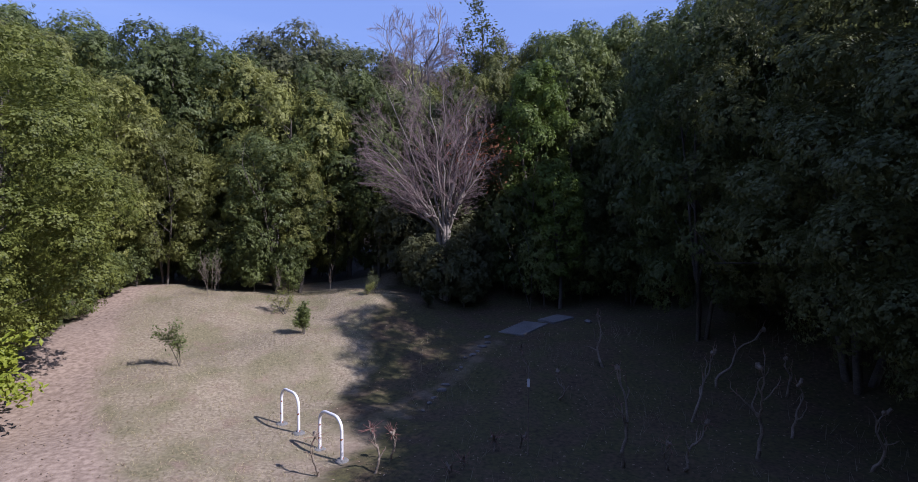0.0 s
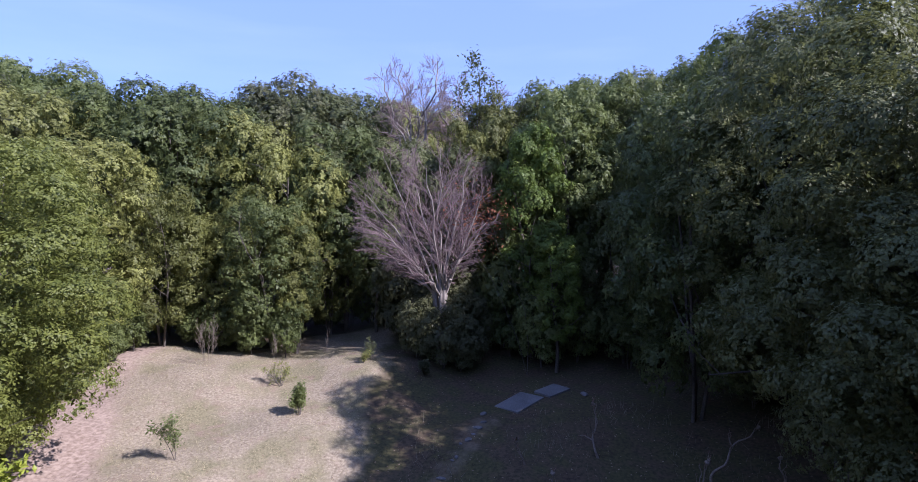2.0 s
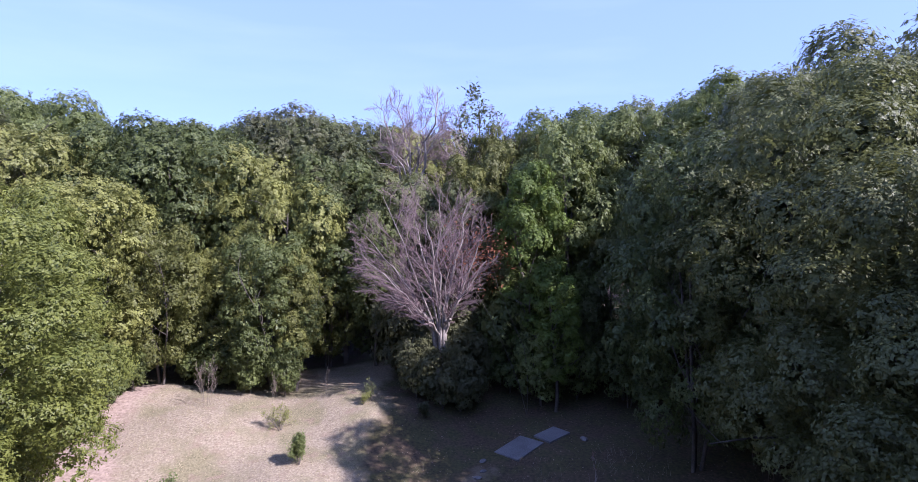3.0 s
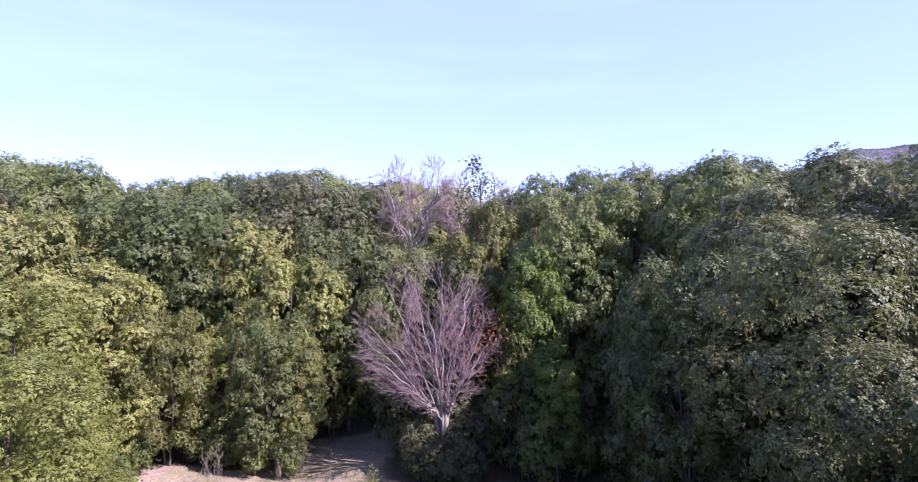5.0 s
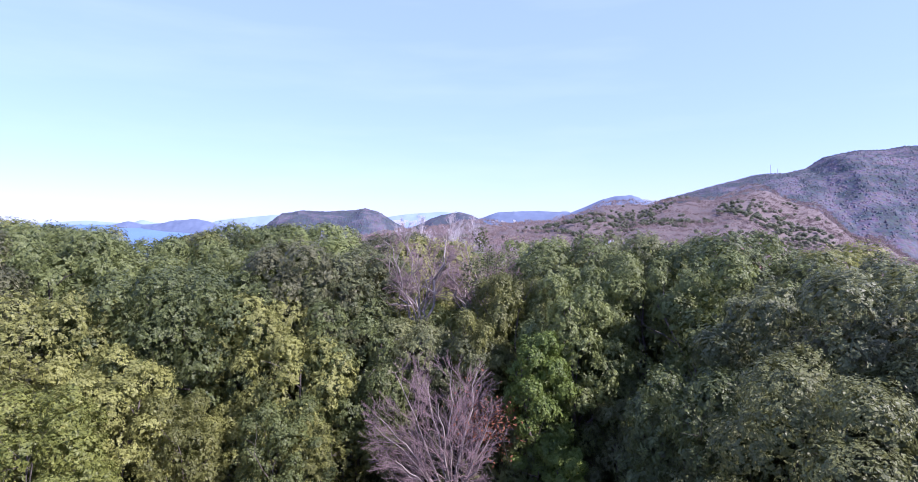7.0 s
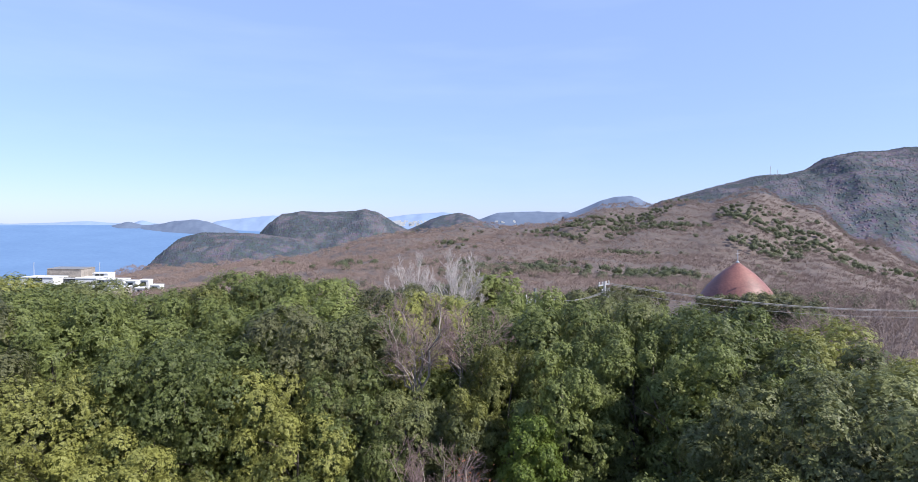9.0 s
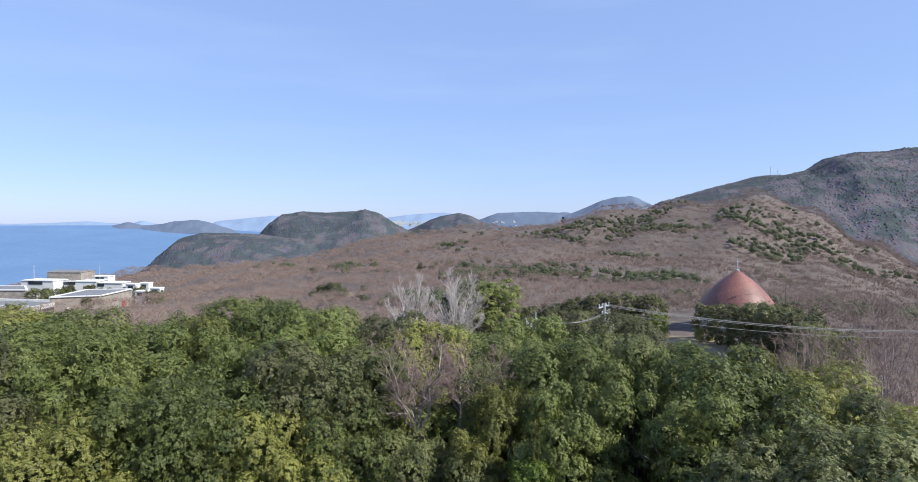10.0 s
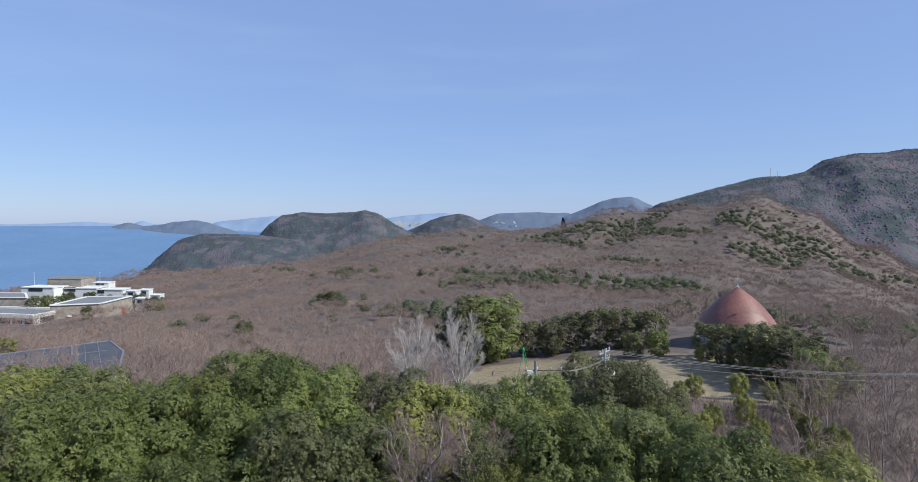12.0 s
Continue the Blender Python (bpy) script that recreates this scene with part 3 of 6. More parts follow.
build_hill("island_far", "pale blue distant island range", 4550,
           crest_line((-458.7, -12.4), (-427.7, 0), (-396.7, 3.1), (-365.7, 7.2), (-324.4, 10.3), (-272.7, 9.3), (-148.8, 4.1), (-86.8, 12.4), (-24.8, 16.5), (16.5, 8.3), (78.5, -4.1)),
           -80, 300, HILL_HAZE_PALE, 8, 140, 16)
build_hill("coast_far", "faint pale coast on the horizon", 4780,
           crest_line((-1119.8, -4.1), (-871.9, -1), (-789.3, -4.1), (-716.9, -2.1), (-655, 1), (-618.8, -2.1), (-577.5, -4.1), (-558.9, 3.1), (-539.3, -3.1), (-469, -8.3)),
           -60, 150, HILL_HAZE_PALE, 4, 140, 12)


# ---- trees ----
def evergreen(name, label, seed, lobes, clumps, per_clump, size, clump_radius, mat, trunks=1, height=10.0, crown_low=0.35, inner=900):
    """A broad-leaved evergreen 10 m high: trunk with limbs, and a crown of leaf clumps."""
    rng = np.random.default_rng(seed)
    tree = thing(name, label, "tree", "evergreen trees")
    segs = []
    spec = [(6, 0.10, 0.05, 8 if trunks < 4 else 4, 0.8, 0.30, 0.5, crown_low), (3, 0.18, 0.10, 2, 0.7, 0.5, 0.55, 0.3), (2, 0.2, 0.1, 0, 0, 0, 0, 0)]
    for k in range(trunks):
        a = rng.uniform(0, 6.28)
        lean = 0.0 if trunks == 1 else 0.13
        grow(rng, (0.15 * math.cos(a) * (trunks > 1), 0.15 * math.sin(a) * (trunks > 1), -0.4), (lean * math.cos(a), lean * math.sin(a), 1),
             height * 0.86, 0.15 if trunks == 1 else 0.09, 0, spec, segs)
    part("trunk", tube_mesh("trunk", [s[1:] for s in segs], BARK, 5), BARK, tree)
    v, f = foliage(rng, lobes, clumps, per_clump, size, clump_radius, inner)
    me = mesh_from("crown", v, f, mat, True)
    part("crown", me, mat, tree)
    return tree


def lobed(rng, radius, low, high, count, least=0.19, most=0.38):
    """Lobes of an uneven crown between two heights: a core, and bulging boughs set apart round it."""
    mid, half = (low + high) / 2, (high - low) / 2
    rows = [(0, 0, mid - 0.05 * half, radius * 0.68, radius * 0.68, half * 0.80)]
    for k in range(count):
        a, zz = 2.4 * k + rng.uniform(-0.45, 0.45), -0.95 + 1.83 * (k + rng.random()) / count
        r = radius * rng.uniform(least, most)
        reach = (radius - r) * math.sqrt(max(0.02, 1 - zz * zz)) ** 0.8 * rng.uniform(0.72, 1.06)
        rows.append((reach * math.cos(a), reach * math.sin(a), mid + zz * half * 0.86, r, r, r * rng.uniform(0.65, 1.0)))
    return rows


def stand(x, y):
    """Upright on the ground there, turned by an angle of its own."""
    return Matrix.Translation((x, y, land_z(x, y))) @ Matrix.Rotation(x * 7.3 + y * 3.1, 4, "Z")


class Kind:
    """A handful of trees of one sort, set out by turns; the first use of each is the original."""

    def __init__(self, trees):
        self.trees, self.used, self.count = trees, set(), 0

    def set(self, x, y, height, width=1.0, mat=None, label=""):
        k = self.count % len(self.trees)
        self.count += 1
        src = self.trees[k]
        first = k not in self.used
        self.used.add(k)
        m, s = stand(x, y), height / 10.0
        if first:
            src.matrix_basis = m @ Matrix.Diagonal((s * width, s * width, s, 1))
            ob = src
        else:
            old = src.scale.copy()
            src.scale = (s * width, s * width, s)
            ob = copy_thing(src, m)
            src.scale = old
        if mat:
            for c in ob.children:
                if c.name.startswith("crown"):
                    c.material_slots[0].link = "OBJECT"
                    c.material_slots[0].material = mat
        if label:
            ob["label"] = label
        return ob


GREEN_LABEL = "glossy broad-leaved evergreen tree with a dense clumped crown"
rng0 = np.random.default_rng(5)
tall = Kind([evergreen("evergreen_tree", GREEN_LABEL, 20 + k, lobed(rng0, 3.1, 2.4, 10.0, 50, 0.16, 0.32), 2700, 10, 0.13, 0.13, SPRAY_GREEN, inner=2600) for k in range(3)])
slim = Kind([evergreen("evergreen_tree", GREEN_LABEL, 25 + k, lobed(rng0, 1.9, 1.6, 10.0, 34), 1900, 10, 0.13, 0.13, SPRAY_GREEN, inner=1800) for k in range(2)])
full = Kind([evergreen("evergreen_tree", GREEN_LABEL, 30 + k, lobed(rng0, 3.5, 0.5, 10.0, 66, 0.15, 0.30), 2800, 10, 0.14, 0.14, SPRAY_GREEN, 3, crown_low=0.2, inner=2800) for k in range(3)])
mid = Kind([evergreen("evergreen_tree", GREEN_LABEL, 40 + k, lobed(rng0, 3.4, 2.2, 10.0, 36), 1700, 8, 0.17, 0.16, SPRAY_GREEN, inner=1800) for k in range(4)])
small = Kind([evergreen("evergreen_shrub", "dense glossy evergreen shrub at the wood's edge", 50 + k, lobed(rng0, 4.6, 0.8, 9.6, 24), 560, 5, 0.50, 0.55, SPRAY_DARK, 2, crown_low=0.1, inner=600) for k in range(3)])
far = Kind([evergreen("evergreen_tree", GREEN_LABEL, 90 + k, lobed(rng0, 3.4, -0.6, 10.0, 30), 560, 5, 0.42, 0.32, FAR_DARK, crown_low=0.2, inner=520) for k in range(3)])
near = Kind([evergreen("evergreen_tree", GREEN_LABEL, 70 + k, lobed(rng0, 3.5, 0.8, 10.0, 92, 0.12, 0.27), 7600, 12, 0.078, 0.105, SPRAY_GREEN, 3, crown_low=0.2, inner=12000) for k in range(2)])

# the western side of the clearing: x, y, height above ground, width
for x, y, top, w, m in (
        (-14.6, 17.6, 9.2, 1.05, SPRAY_LIME), (-14.2, 21.6, 8.8, 1.0, SPRAY_OLIVE), (-16.2, 13.2, 10.5, 1.0, SPRAY_GREEN),
        (-18.2, 18.5, 11.0, 0.95, SPRAY_OLIVE), (-9.9, 23.8, 5.8, 1.05, SPRAY_OLIVE), (-7.4, 22.9, 6.6, 0.95, SPRAY_GREEN), (-5.9, 26.2, 7.0, 0.8, SPRAY_OLIVE)):
    full.set(x, y, top, w, m)
full.set(-11.7, 22.6, 6.9, 0.85, SPRAY_OLIVE)
near.set(-11.2, 12.6, 9.0, 1.16, SPRAY_LIME)
for x, y, top, w, m in (
        (-18.3, 24.3, 10.9, 1.0, SPRAY_OLIVE), (-14.6, 26.0, 11.8, 0.95, SPRAY_GREEN), (-12.0, 26.6, 11.7, 0.92, SPRAY_GREEN), (-9.4, 26.6, 10.2, 0.95, SPRAY_OLIVE),
        (-5.2, 26.8, 10.1, 0.95, SPRAY_GREEN), (-7.2, 25.6, 9.0, 0.9, SPRAY_OLIVE), (-2.4, 26.4, 8.6, 0.85, SPRAY_GREY), (-3.6, 25.6, 7.0, 0.8, SPRAY_GREEN), (0.0, 25.8, 7.8, 0.8, SPRAY_GREY), (-1.0, 32.0, 9.0, 0.95, SPRAY_GREEN), (-4.2, 31.4, 9.8, 0.9, SPRAY_OLIVE), (1.9, 33.0, 9.6, 0.9, SPRAY_GREY)):
    mid.set(x, y, top, w, m)
# behind the bare maple and east of it
for x, y, top, w, m in (
        (3.1, 23.4, 10.0, 0.56, SPRAY_BRIGHT), (-6.5, 22.9, 6.0, 0.6, SPRAY_OLIVE), (3.9, 21.9, 5.6, 0.6, SPRAY_BRIGHT), (0.5, 25.3, 9.4, 0.5, SPRAY_OLIVE)):
    slim.set(x, y, top, w / 0.58, m)
for x, y, top, w, m in ((5.2, 25.4, 12.0, 0.85, SPRAY_GREEN), (2.2, 27.2, 10.8, 0.75, SPRAY_OLIVE), (7.9, 26.6, 12.1, 0.85, SPRAY_GREEN)):
    tall.set(x, y, top, w, m)
# the eastern wood
for x, y, top, w, m in (
        (11.6, 17.8, 13.0, 0.95, SPRAY_GREY), (10.6, 18.8, 11.4, 0.88, SPRAY_GREY),
        (12.0, 22.8, 13.3, 0.95, SPRAY_GREEN), (14.6, 21.6, 13.0, 0.9, SPRAY_GREY), (7.4, 17.2, 10.6, 0.80, SPRAY_GREEN), (5.4, 24.2, 5.0, 0.85, SPRAY_GREEN), (6.9, 22.8, 7.4, 0.85, SPRAY_GREY)):
    full.set(x, y, top, w, m)
near.set(9.3, 9.5, 10.7, 1.06, SPRAY_NEAR)
near.set(9.6, 13.6, 12.4, 1.06, SPRAY_NEAR)
# those nearer than y = 9 are unseen, added to cast the clearing's shade
for x, y, top, w, m in (
        (14.2, 13.2, 13.5, 1.0, SPRAY_GREY), (13.4, 8.4, 11.6, 1.0, SPRAY_GREY), (11.4, 4.2, 11.6, 1.0, SPRAY_DARK), (9.3, 5.4, 9.8, 0.80, SPRAY_DARK), (11.4, 7.4, 12.8, 0.75, SPRAY_DARK), (12.2, 11.2, 9.8, 1.0, SPRAY_DARK), (12.8, 15.6, 12.0, 1.0, SPRAY_DARK), (15.4, 18.8, 12.4, 1.0, SPRAY_GREY), (16.8, 23.6, 12.8, 1.0, SPRAY_OLIVE),
        (12.6, 26.4, 12.6, 1.0, SPRAY_GREEN), (20.2, 26.0, 10.4, 1.1, SPRAY_GREY), (5.6, 30.6, 12.4, 0.90, SPRAY_GREEN), (8.4, 30.6, 12.7, 0.80, SPRAY_GREY), (10.8, 29.4, 12.2, 0.80, SPRAY_GREEN), (2.6, 31.2, 10.6, 0.85, SPRAY_GREEN),
        (17.0, 28.5, 10.0, 1.0, SPRAY_GREEN)):
    mid.set(x, y, top, w, m)

# understorey along the edge of the clearing and within the wood
for x, y, h, w in ((-13.6, 18.6, 1.9, 0.9), (-13.2, 20.4, 2.0, 0.9), (-13.2, 16.8, 1.7, 1.0), (-13.6, 22.4, 2.2, 0.8), (-8.6, 23.4, 2.6, 0.9), (-6.2, 27.2, 2.6, 0.9),
                   (-4.2, 27.4, 2.8, 1.0), (-2.6, 27.0, 2.7, 1.0), (-1.3, 23.4, 2.3, 0.9), (-0.5, 21.5, 2.6, 0.9), (0.2, 21.6, 2.4, 0.9), (-1.5, 21.9, 2.5, 0.85), (0.5, 22.3, 3.1, 0.85), (-12.0, 15.6, 1.5, 0.8), (-12.4, 17.0, 1.6, 0.9), (-12.5, 18.6, 1.6, 0.85), (-12.4, 20.2, 1.7, 0.8), (-12.3, 21.5, 1.8, 0.8), (-9.6, 22.6, 2.2, 0.9), (-8.0, 22.2, 2.4, 0.8), (-6.7, 22.2, 1.9, 0.9), (-10.6, 22.9, 1.9, 0.9), (-2.1, 24.0, 4.2, 0.85), (-0.2, 23.5, 4.0, 0.9), (0.9, 24.0, 2.7, 1.1), (2.2, 23.3, 3.2, 1.0), (3.4, 22.5, 3.4, 0.9), (4.9, 23.0, 3.2, 0.9),
                   (-14.5, 14.8, 2.6, 0.9), (-11.6, 13.4, 3.2, 0.8), (-12.4, 11.4, 3.0, 0.9), (-14.0, 28.4, 4.5, 1.0), (-12.8, 25.2, 3.2, 0.9), (-16.5, 24, 4.0, 0.9), (-15.5, 20, 4.0, 0.9),  (-14.2, 12.2, 1.8, 0.9), (1.9, 23.8, 5.4, 0.8), (-0.7, 24.2, 4.6, 0.9), (-2.0, 26.6, 4.6, 0.9), (6.8, 22.2, 3.6, 0.9),
                   (-16.5, 27, 4.5, 0.9), (-11.0, 28.5, 4.5, 1.0), (-7.0, 28.5, 4.5, 1.0), (-3.0, 28.5, 4.5, 1.0), (1.0, 29.5, 4.5, 1.0), (5.0, 28.5, 4.5, 1.0), (9.5, 25.0, 4.5, 1.0),
                   (11.0, 10.5, 3.6, 1.0), (11.5, 14.5, 3.8, 1.0), (10.5, 18.0, 3.6, 1.0), (13.0, 20.0, 4.2, 1.0), (15.5, 11.0, 4.2, 1.0), (15.0, 16.0, 4.2, 1.0), (12.0, 6.5, 3.6, 1.0),
                   (18.0, 20.5, 4.5, 1.0), (9.2, 17.4, 2.8, 1.0), (21.0, 13.0, 5.0, 1.0)):
    # light and shade worked into the leaf tone, by where each shrub stands
    small.set(x, y, h, w, SPRAY_GREEN if x < -3 or (x > 1.5 and 20.5 < y < 25) else SPRAY_DARK)

# the closed canopy to the north
rng1 = np.random.default_rng(11)
tints = [SPRAY_GREEN, SPRAY_OLIVE, SPRAY_GREY, SPRAY_GREEN, SPRAY_GREEN, SPRAY_DARK]
for gx in np.arange(-52, 12, 3.9):
    for gy in np.arange(23.5, 46, 3.7):
        x, y = gx + rng1.uniform(-1.1, 1.1), gy + rng1.uniform(-1.1, 1.1)
        edge = 41.5 + 1.6 * math.sin(x * 0.35) if x < -3 else 41.0 - (x + 3) * 0.55
        west = 29.6 if x > -20 else 23
        if x > -1.5:
            west = 33.0
        if not (west < y < edge) or abs(x) > 0.93 * y or (abs(x + 1.2) < 4.4 and y < 33.5):
            continue
        mid.set(x, y, rng1.uniform(11.4, 12.9) + (0.9 if x < -24 else 0.2 if x < -9 else 0.0), rng1.uniform(0.85, 1.05), tints[int(rng1.integers(len(tints)))])

# evergreens further off: round the poles, before the cone-roofed building, and along the second meadow
for x, y, h, w, m in (
        (12.6, 53.5, 11.0, 1.0, SPRAY_DARK), (16.4, 54.0, 10.6, 1.1, SPRAY_DARK), (20.0, 55.0, 6.2, 1.15, SPRAY_DARK), (17.8, 50.0, 9.2, 1.15, SPRAY_DARK), (12.4, 37.8, 10.0, 0.95, SPRAY_GREEN), (15.2, 41.5, 9.6, 0.95, SPRAY_GREY), (12.6, 33.4, 10.6, 0.95, SPRAY_GREEN), (16.2, 36.2, 9.4, 0.95, SPRAY_GREEN), (18.6, 41.0, 7.2, 0.95, SPRAY_GREY), (15.8, 31.6, 10.0, 0.95, SPRAY_GREEN), (20.0, 33.8, 8.6, 0.95, SPRAY_GREY), (10.0, 48.0, 9.6, 0.9, SPRAY_GREY), (13.8, 46.4, 11.6, 1.05, SPRAY_DARK),
        (11.5, 42.0, 9.4, 0.95, SPRAY_GREEN), (17.6, 48.5, 8.4, 0.9, SPRAY_GREEN), (7.0, 46.0, 9.8, 0.9, SPRAY_GREY), (3.0, 44.0, 10.6, 0.9, SPRAY_GREY), (5.2, 38.6, 12.9, 0.85, SPRAY_GREEN), (8.6, 40.6, 10.2, 0.85, SPRAY_GREY), (9.4, 37.0, 10.4, 0.9, SPRAY_GREEN),
        (53.8, 122, 8.2, 1.2, SPRAY_DARK), (54.5, 116, 9.0, 1.2, SPRAY_DARK), (55.5, 110, 9.8, 1.2, SPRAY_DARK), (55.0, 104, 10.4, 1.2, SPRAY_DARK), (55.5, 98, 10.4, 1.2, SPRAY_DARK), (56.5, 92.5, 10.0, 1.2, SPRAY_DARK),
        (55.0, 87, 8.4, 1.1, SPRAY_GREEN), (53.0, 82, 7.6, 1.1, SPRAY_GREEN), (60.0, 104, 10.2, 1.2, SPRAY_DARK), (61.0, 97, 9.6, 1.2, SPRAY_DARK), (60.0, 89, 7.6, 1.2, SPRAY_GREEN), (63.5, 91, 6.0, 1.2, SPRAY_OLIVE), (61.5, 110, 9.4, 1.2, SPRAY_DARK),
        (45.5, 128, 6.6, 1.3, SPRAY_GREY), (41.0, 132, 6.6, 1.3, SPRAY_DARK),
        (4.0, 148, 18.5, 1.35, SPRAY_DARK), (9.5, 150, 19.0, 1.35, SPRAY_GREEN), (-1.0, 155, 15.0, 1.2, SPRAY_GREEN),
        (19.0, 152, 10.0, 1.3, SPRAY_DARK), (25.0, 150, 10.5, 1.3, SPRAY_DARK), (31.0, 152, 11.0, 1.3, SPRAY_DARK), (37.0, 149, 11.0, 1.3, SPRAY_DARK), (43.0, 147, 11.5, 1.3, SPRAY_DARK),
        (49.0, 143, 10.0, 1.3, SPRAY_DARK), (-173, 262, 6.8, 1.3, SPRAY_DARK), (-227, 303, 13.0, 1.3, SPRAY_DARK), (-217, 308, 11.0, 1.4, SPRAY_GREY), (-219, 334, 12.5, 1.1, SPRAY_DARK), (-181, 341, 9.5, 1.3, SPRAY_GREY), (-168, 318, 7.0, 1.4, SPRAY_GREY), (-229, 331, 12.0, 1.2, SPRAY_DARK), (-209, 333, 10.8, 1.3, SPRAY_GREEN), (-241, 330, 12.5, 1.0, SPRAY_GREEN),
        (-190, 335, 10, 1.3, SPRAY_DARK), (-178, 325, 9, 1.3, SPRAY_DARK), (-60, 272, 9.0, 1.6, SPRAY_DARK), (-66, 275, 8.0, 1.6, SPRAY_DARK), (-65, 170, 8.0, 1.2, SPRAY_DARK),
        (-92, 112, 7.5, 1.4, SPRAY_OLIVE), (-98, 116, 7.5, 1.4, SPRAY_OLIVE)):
    if y > 80:
        far.set(x, y, h, w * 1.02, {SPRAY_DARK: FAR_DARK, SPRAY_OLIVE: FAR_OLIVE}.get(m, FAR_GREEN))
    else:
        mid.set(x, y, h, w, m)
# an unseen wood added behind and beside, to shut off the sky on that side
for x, y, h in ((-8, -8, 11), (-3, -9, 12), (3, -8, 11), (8, -8, 12), (-13, -5, 11), (-17, 1, 11), (-18, 7, 11), (12, -8, 12), (6, -13, 13), (-1, -14, 12), (18, -3, 12), (-8, -14, 12), (-14, -11, 12), (19, 3, 12), (9, -2.5, 9), (18.5, 9.5, 12.5), (19.5, 16, 12), (16, 3, 12), (14, -2, 11), (23.5, 21, 11), (24, 12, 12), (7.5, -3.5, 13), (11.5, 0.5, 13), (3.5, -6.5, 13), (13.5, 5.0, 13), (-4, -7, 12), (-9, -3, 11)):
    small.set(x, y, h, 0.75, SPRAY_DARK, GREEN_LABEL)
for x, y, h, w in ((27, 62, 3.6, 0.8), (30, 66, 3.8, 0.8), (33, 61, 3.4, 0.8), (36, 70, 4.0, 0.8), (24, 58, 3.4, 0.8), (29, 52, 3.4, 0.8), (34, 53, 3.6, 0.8), (39, 62, 3.8, 0.8), (25, 48, 4.0, 0.8), (21, 62, 4.2, 0.8), (45, 76, 4.0, 0.8), (22, 42, 5.0, 0.8), (26, 40, 4.6, 0.8), (24, 36.5, 5.0, 0.8), (30, 42, 4.4, 0.8), (28, 46, 4.2, 0.8), (33, 46, 4.2, 0.8), (20.5, 46.5, 5.0, 0.8), (35, 51, 4.0, 0.8), (31, 38, 4.6, 0.8), (38, 56, 4.0, 0.8), (23, 51, 4.4, 0.8), (27, 35, 4.6, 0.8), (31.5, 80, 3.4, 0.8), (34.6, 82, 4.0, 0.8), (41, 82, 4.2, 0.8), (44.5, 80, 3.2, 0.8), (51, 119, 3.2, 0.8), (47, 74, 4.4, 0.8), (50, 77, 4.6, 0.8), (42, 71, 4.2, 0.8)):
    small.set(x, y, h, w, SPRAY_OLIVE, "low olive-green bush on the open slope")


# ---- bare trees ----
def bare_tree(name, label, seed, spec, stems, length, radius, lean, thick_mat, thin_mat, last_thick=1, group="bare trees", sides=4, finest=0.006, least=0.4, flat=False):
    rng = np.random.default_rng(seed)
    tree = thing(name, label, "tree", group)
    segs = []
    for k in range(stems):
        a = 6.28 * (k + rng.uniform(-0.3, 0.3)) / stems
        le = lean * (rng.uniform(least, 1.1) if stems < 5 else least + (1.05 - least) * ((k * 0.618 + 0.3) % 1))
        grow(rng, (0.22 * math.cos(a) * (stems > 1), 0.22 * math.sin(a) * (stems > 1), -0.3), (le * math.cos(a), le * math.sin(a), 1),
             length * rng.uniform(0.8, 1.05), radius * rng.uniform(0.7, 1.1), 0, spec, segs)
    thick, thin = split_levels(segs, last_thick)
    thin = [(*s[:6], max(s[6], finest), max(s[7], finest * 0.6)) for s in thin]
    if group == "bare shrubs":
        each = spec[0][0]
        for k in range(stems):
            part("stem", tube_mesh("stem", thick[k * each:(k + 1) * each], thick_mat, sides), thick_mat, tree)
    else:
        part("trunk", tube_mesh("trunk", thick, thick_mat, sides), thick_mat, tree)
    if flat:
        s = np.array(thin)
        a, b = s[:, :3], s[:, 3:6]
        side = unit(np.cross(b - a, rng.normal(0, 1, a.shape))) * s[:, 6:7]
        crown = mesh_from("crown", np.stack([a - side, a + side, b], 1).reshape(-1, 3), np.arange(3 * len(s)).reshape(-1, 3), thin_mat)
    else:
        crown = tube_mesh("crown", thin, thin_mat, 3)
    part("crown", crown, thin_mat, tree, "crown of fine bare twigs")
    return tree


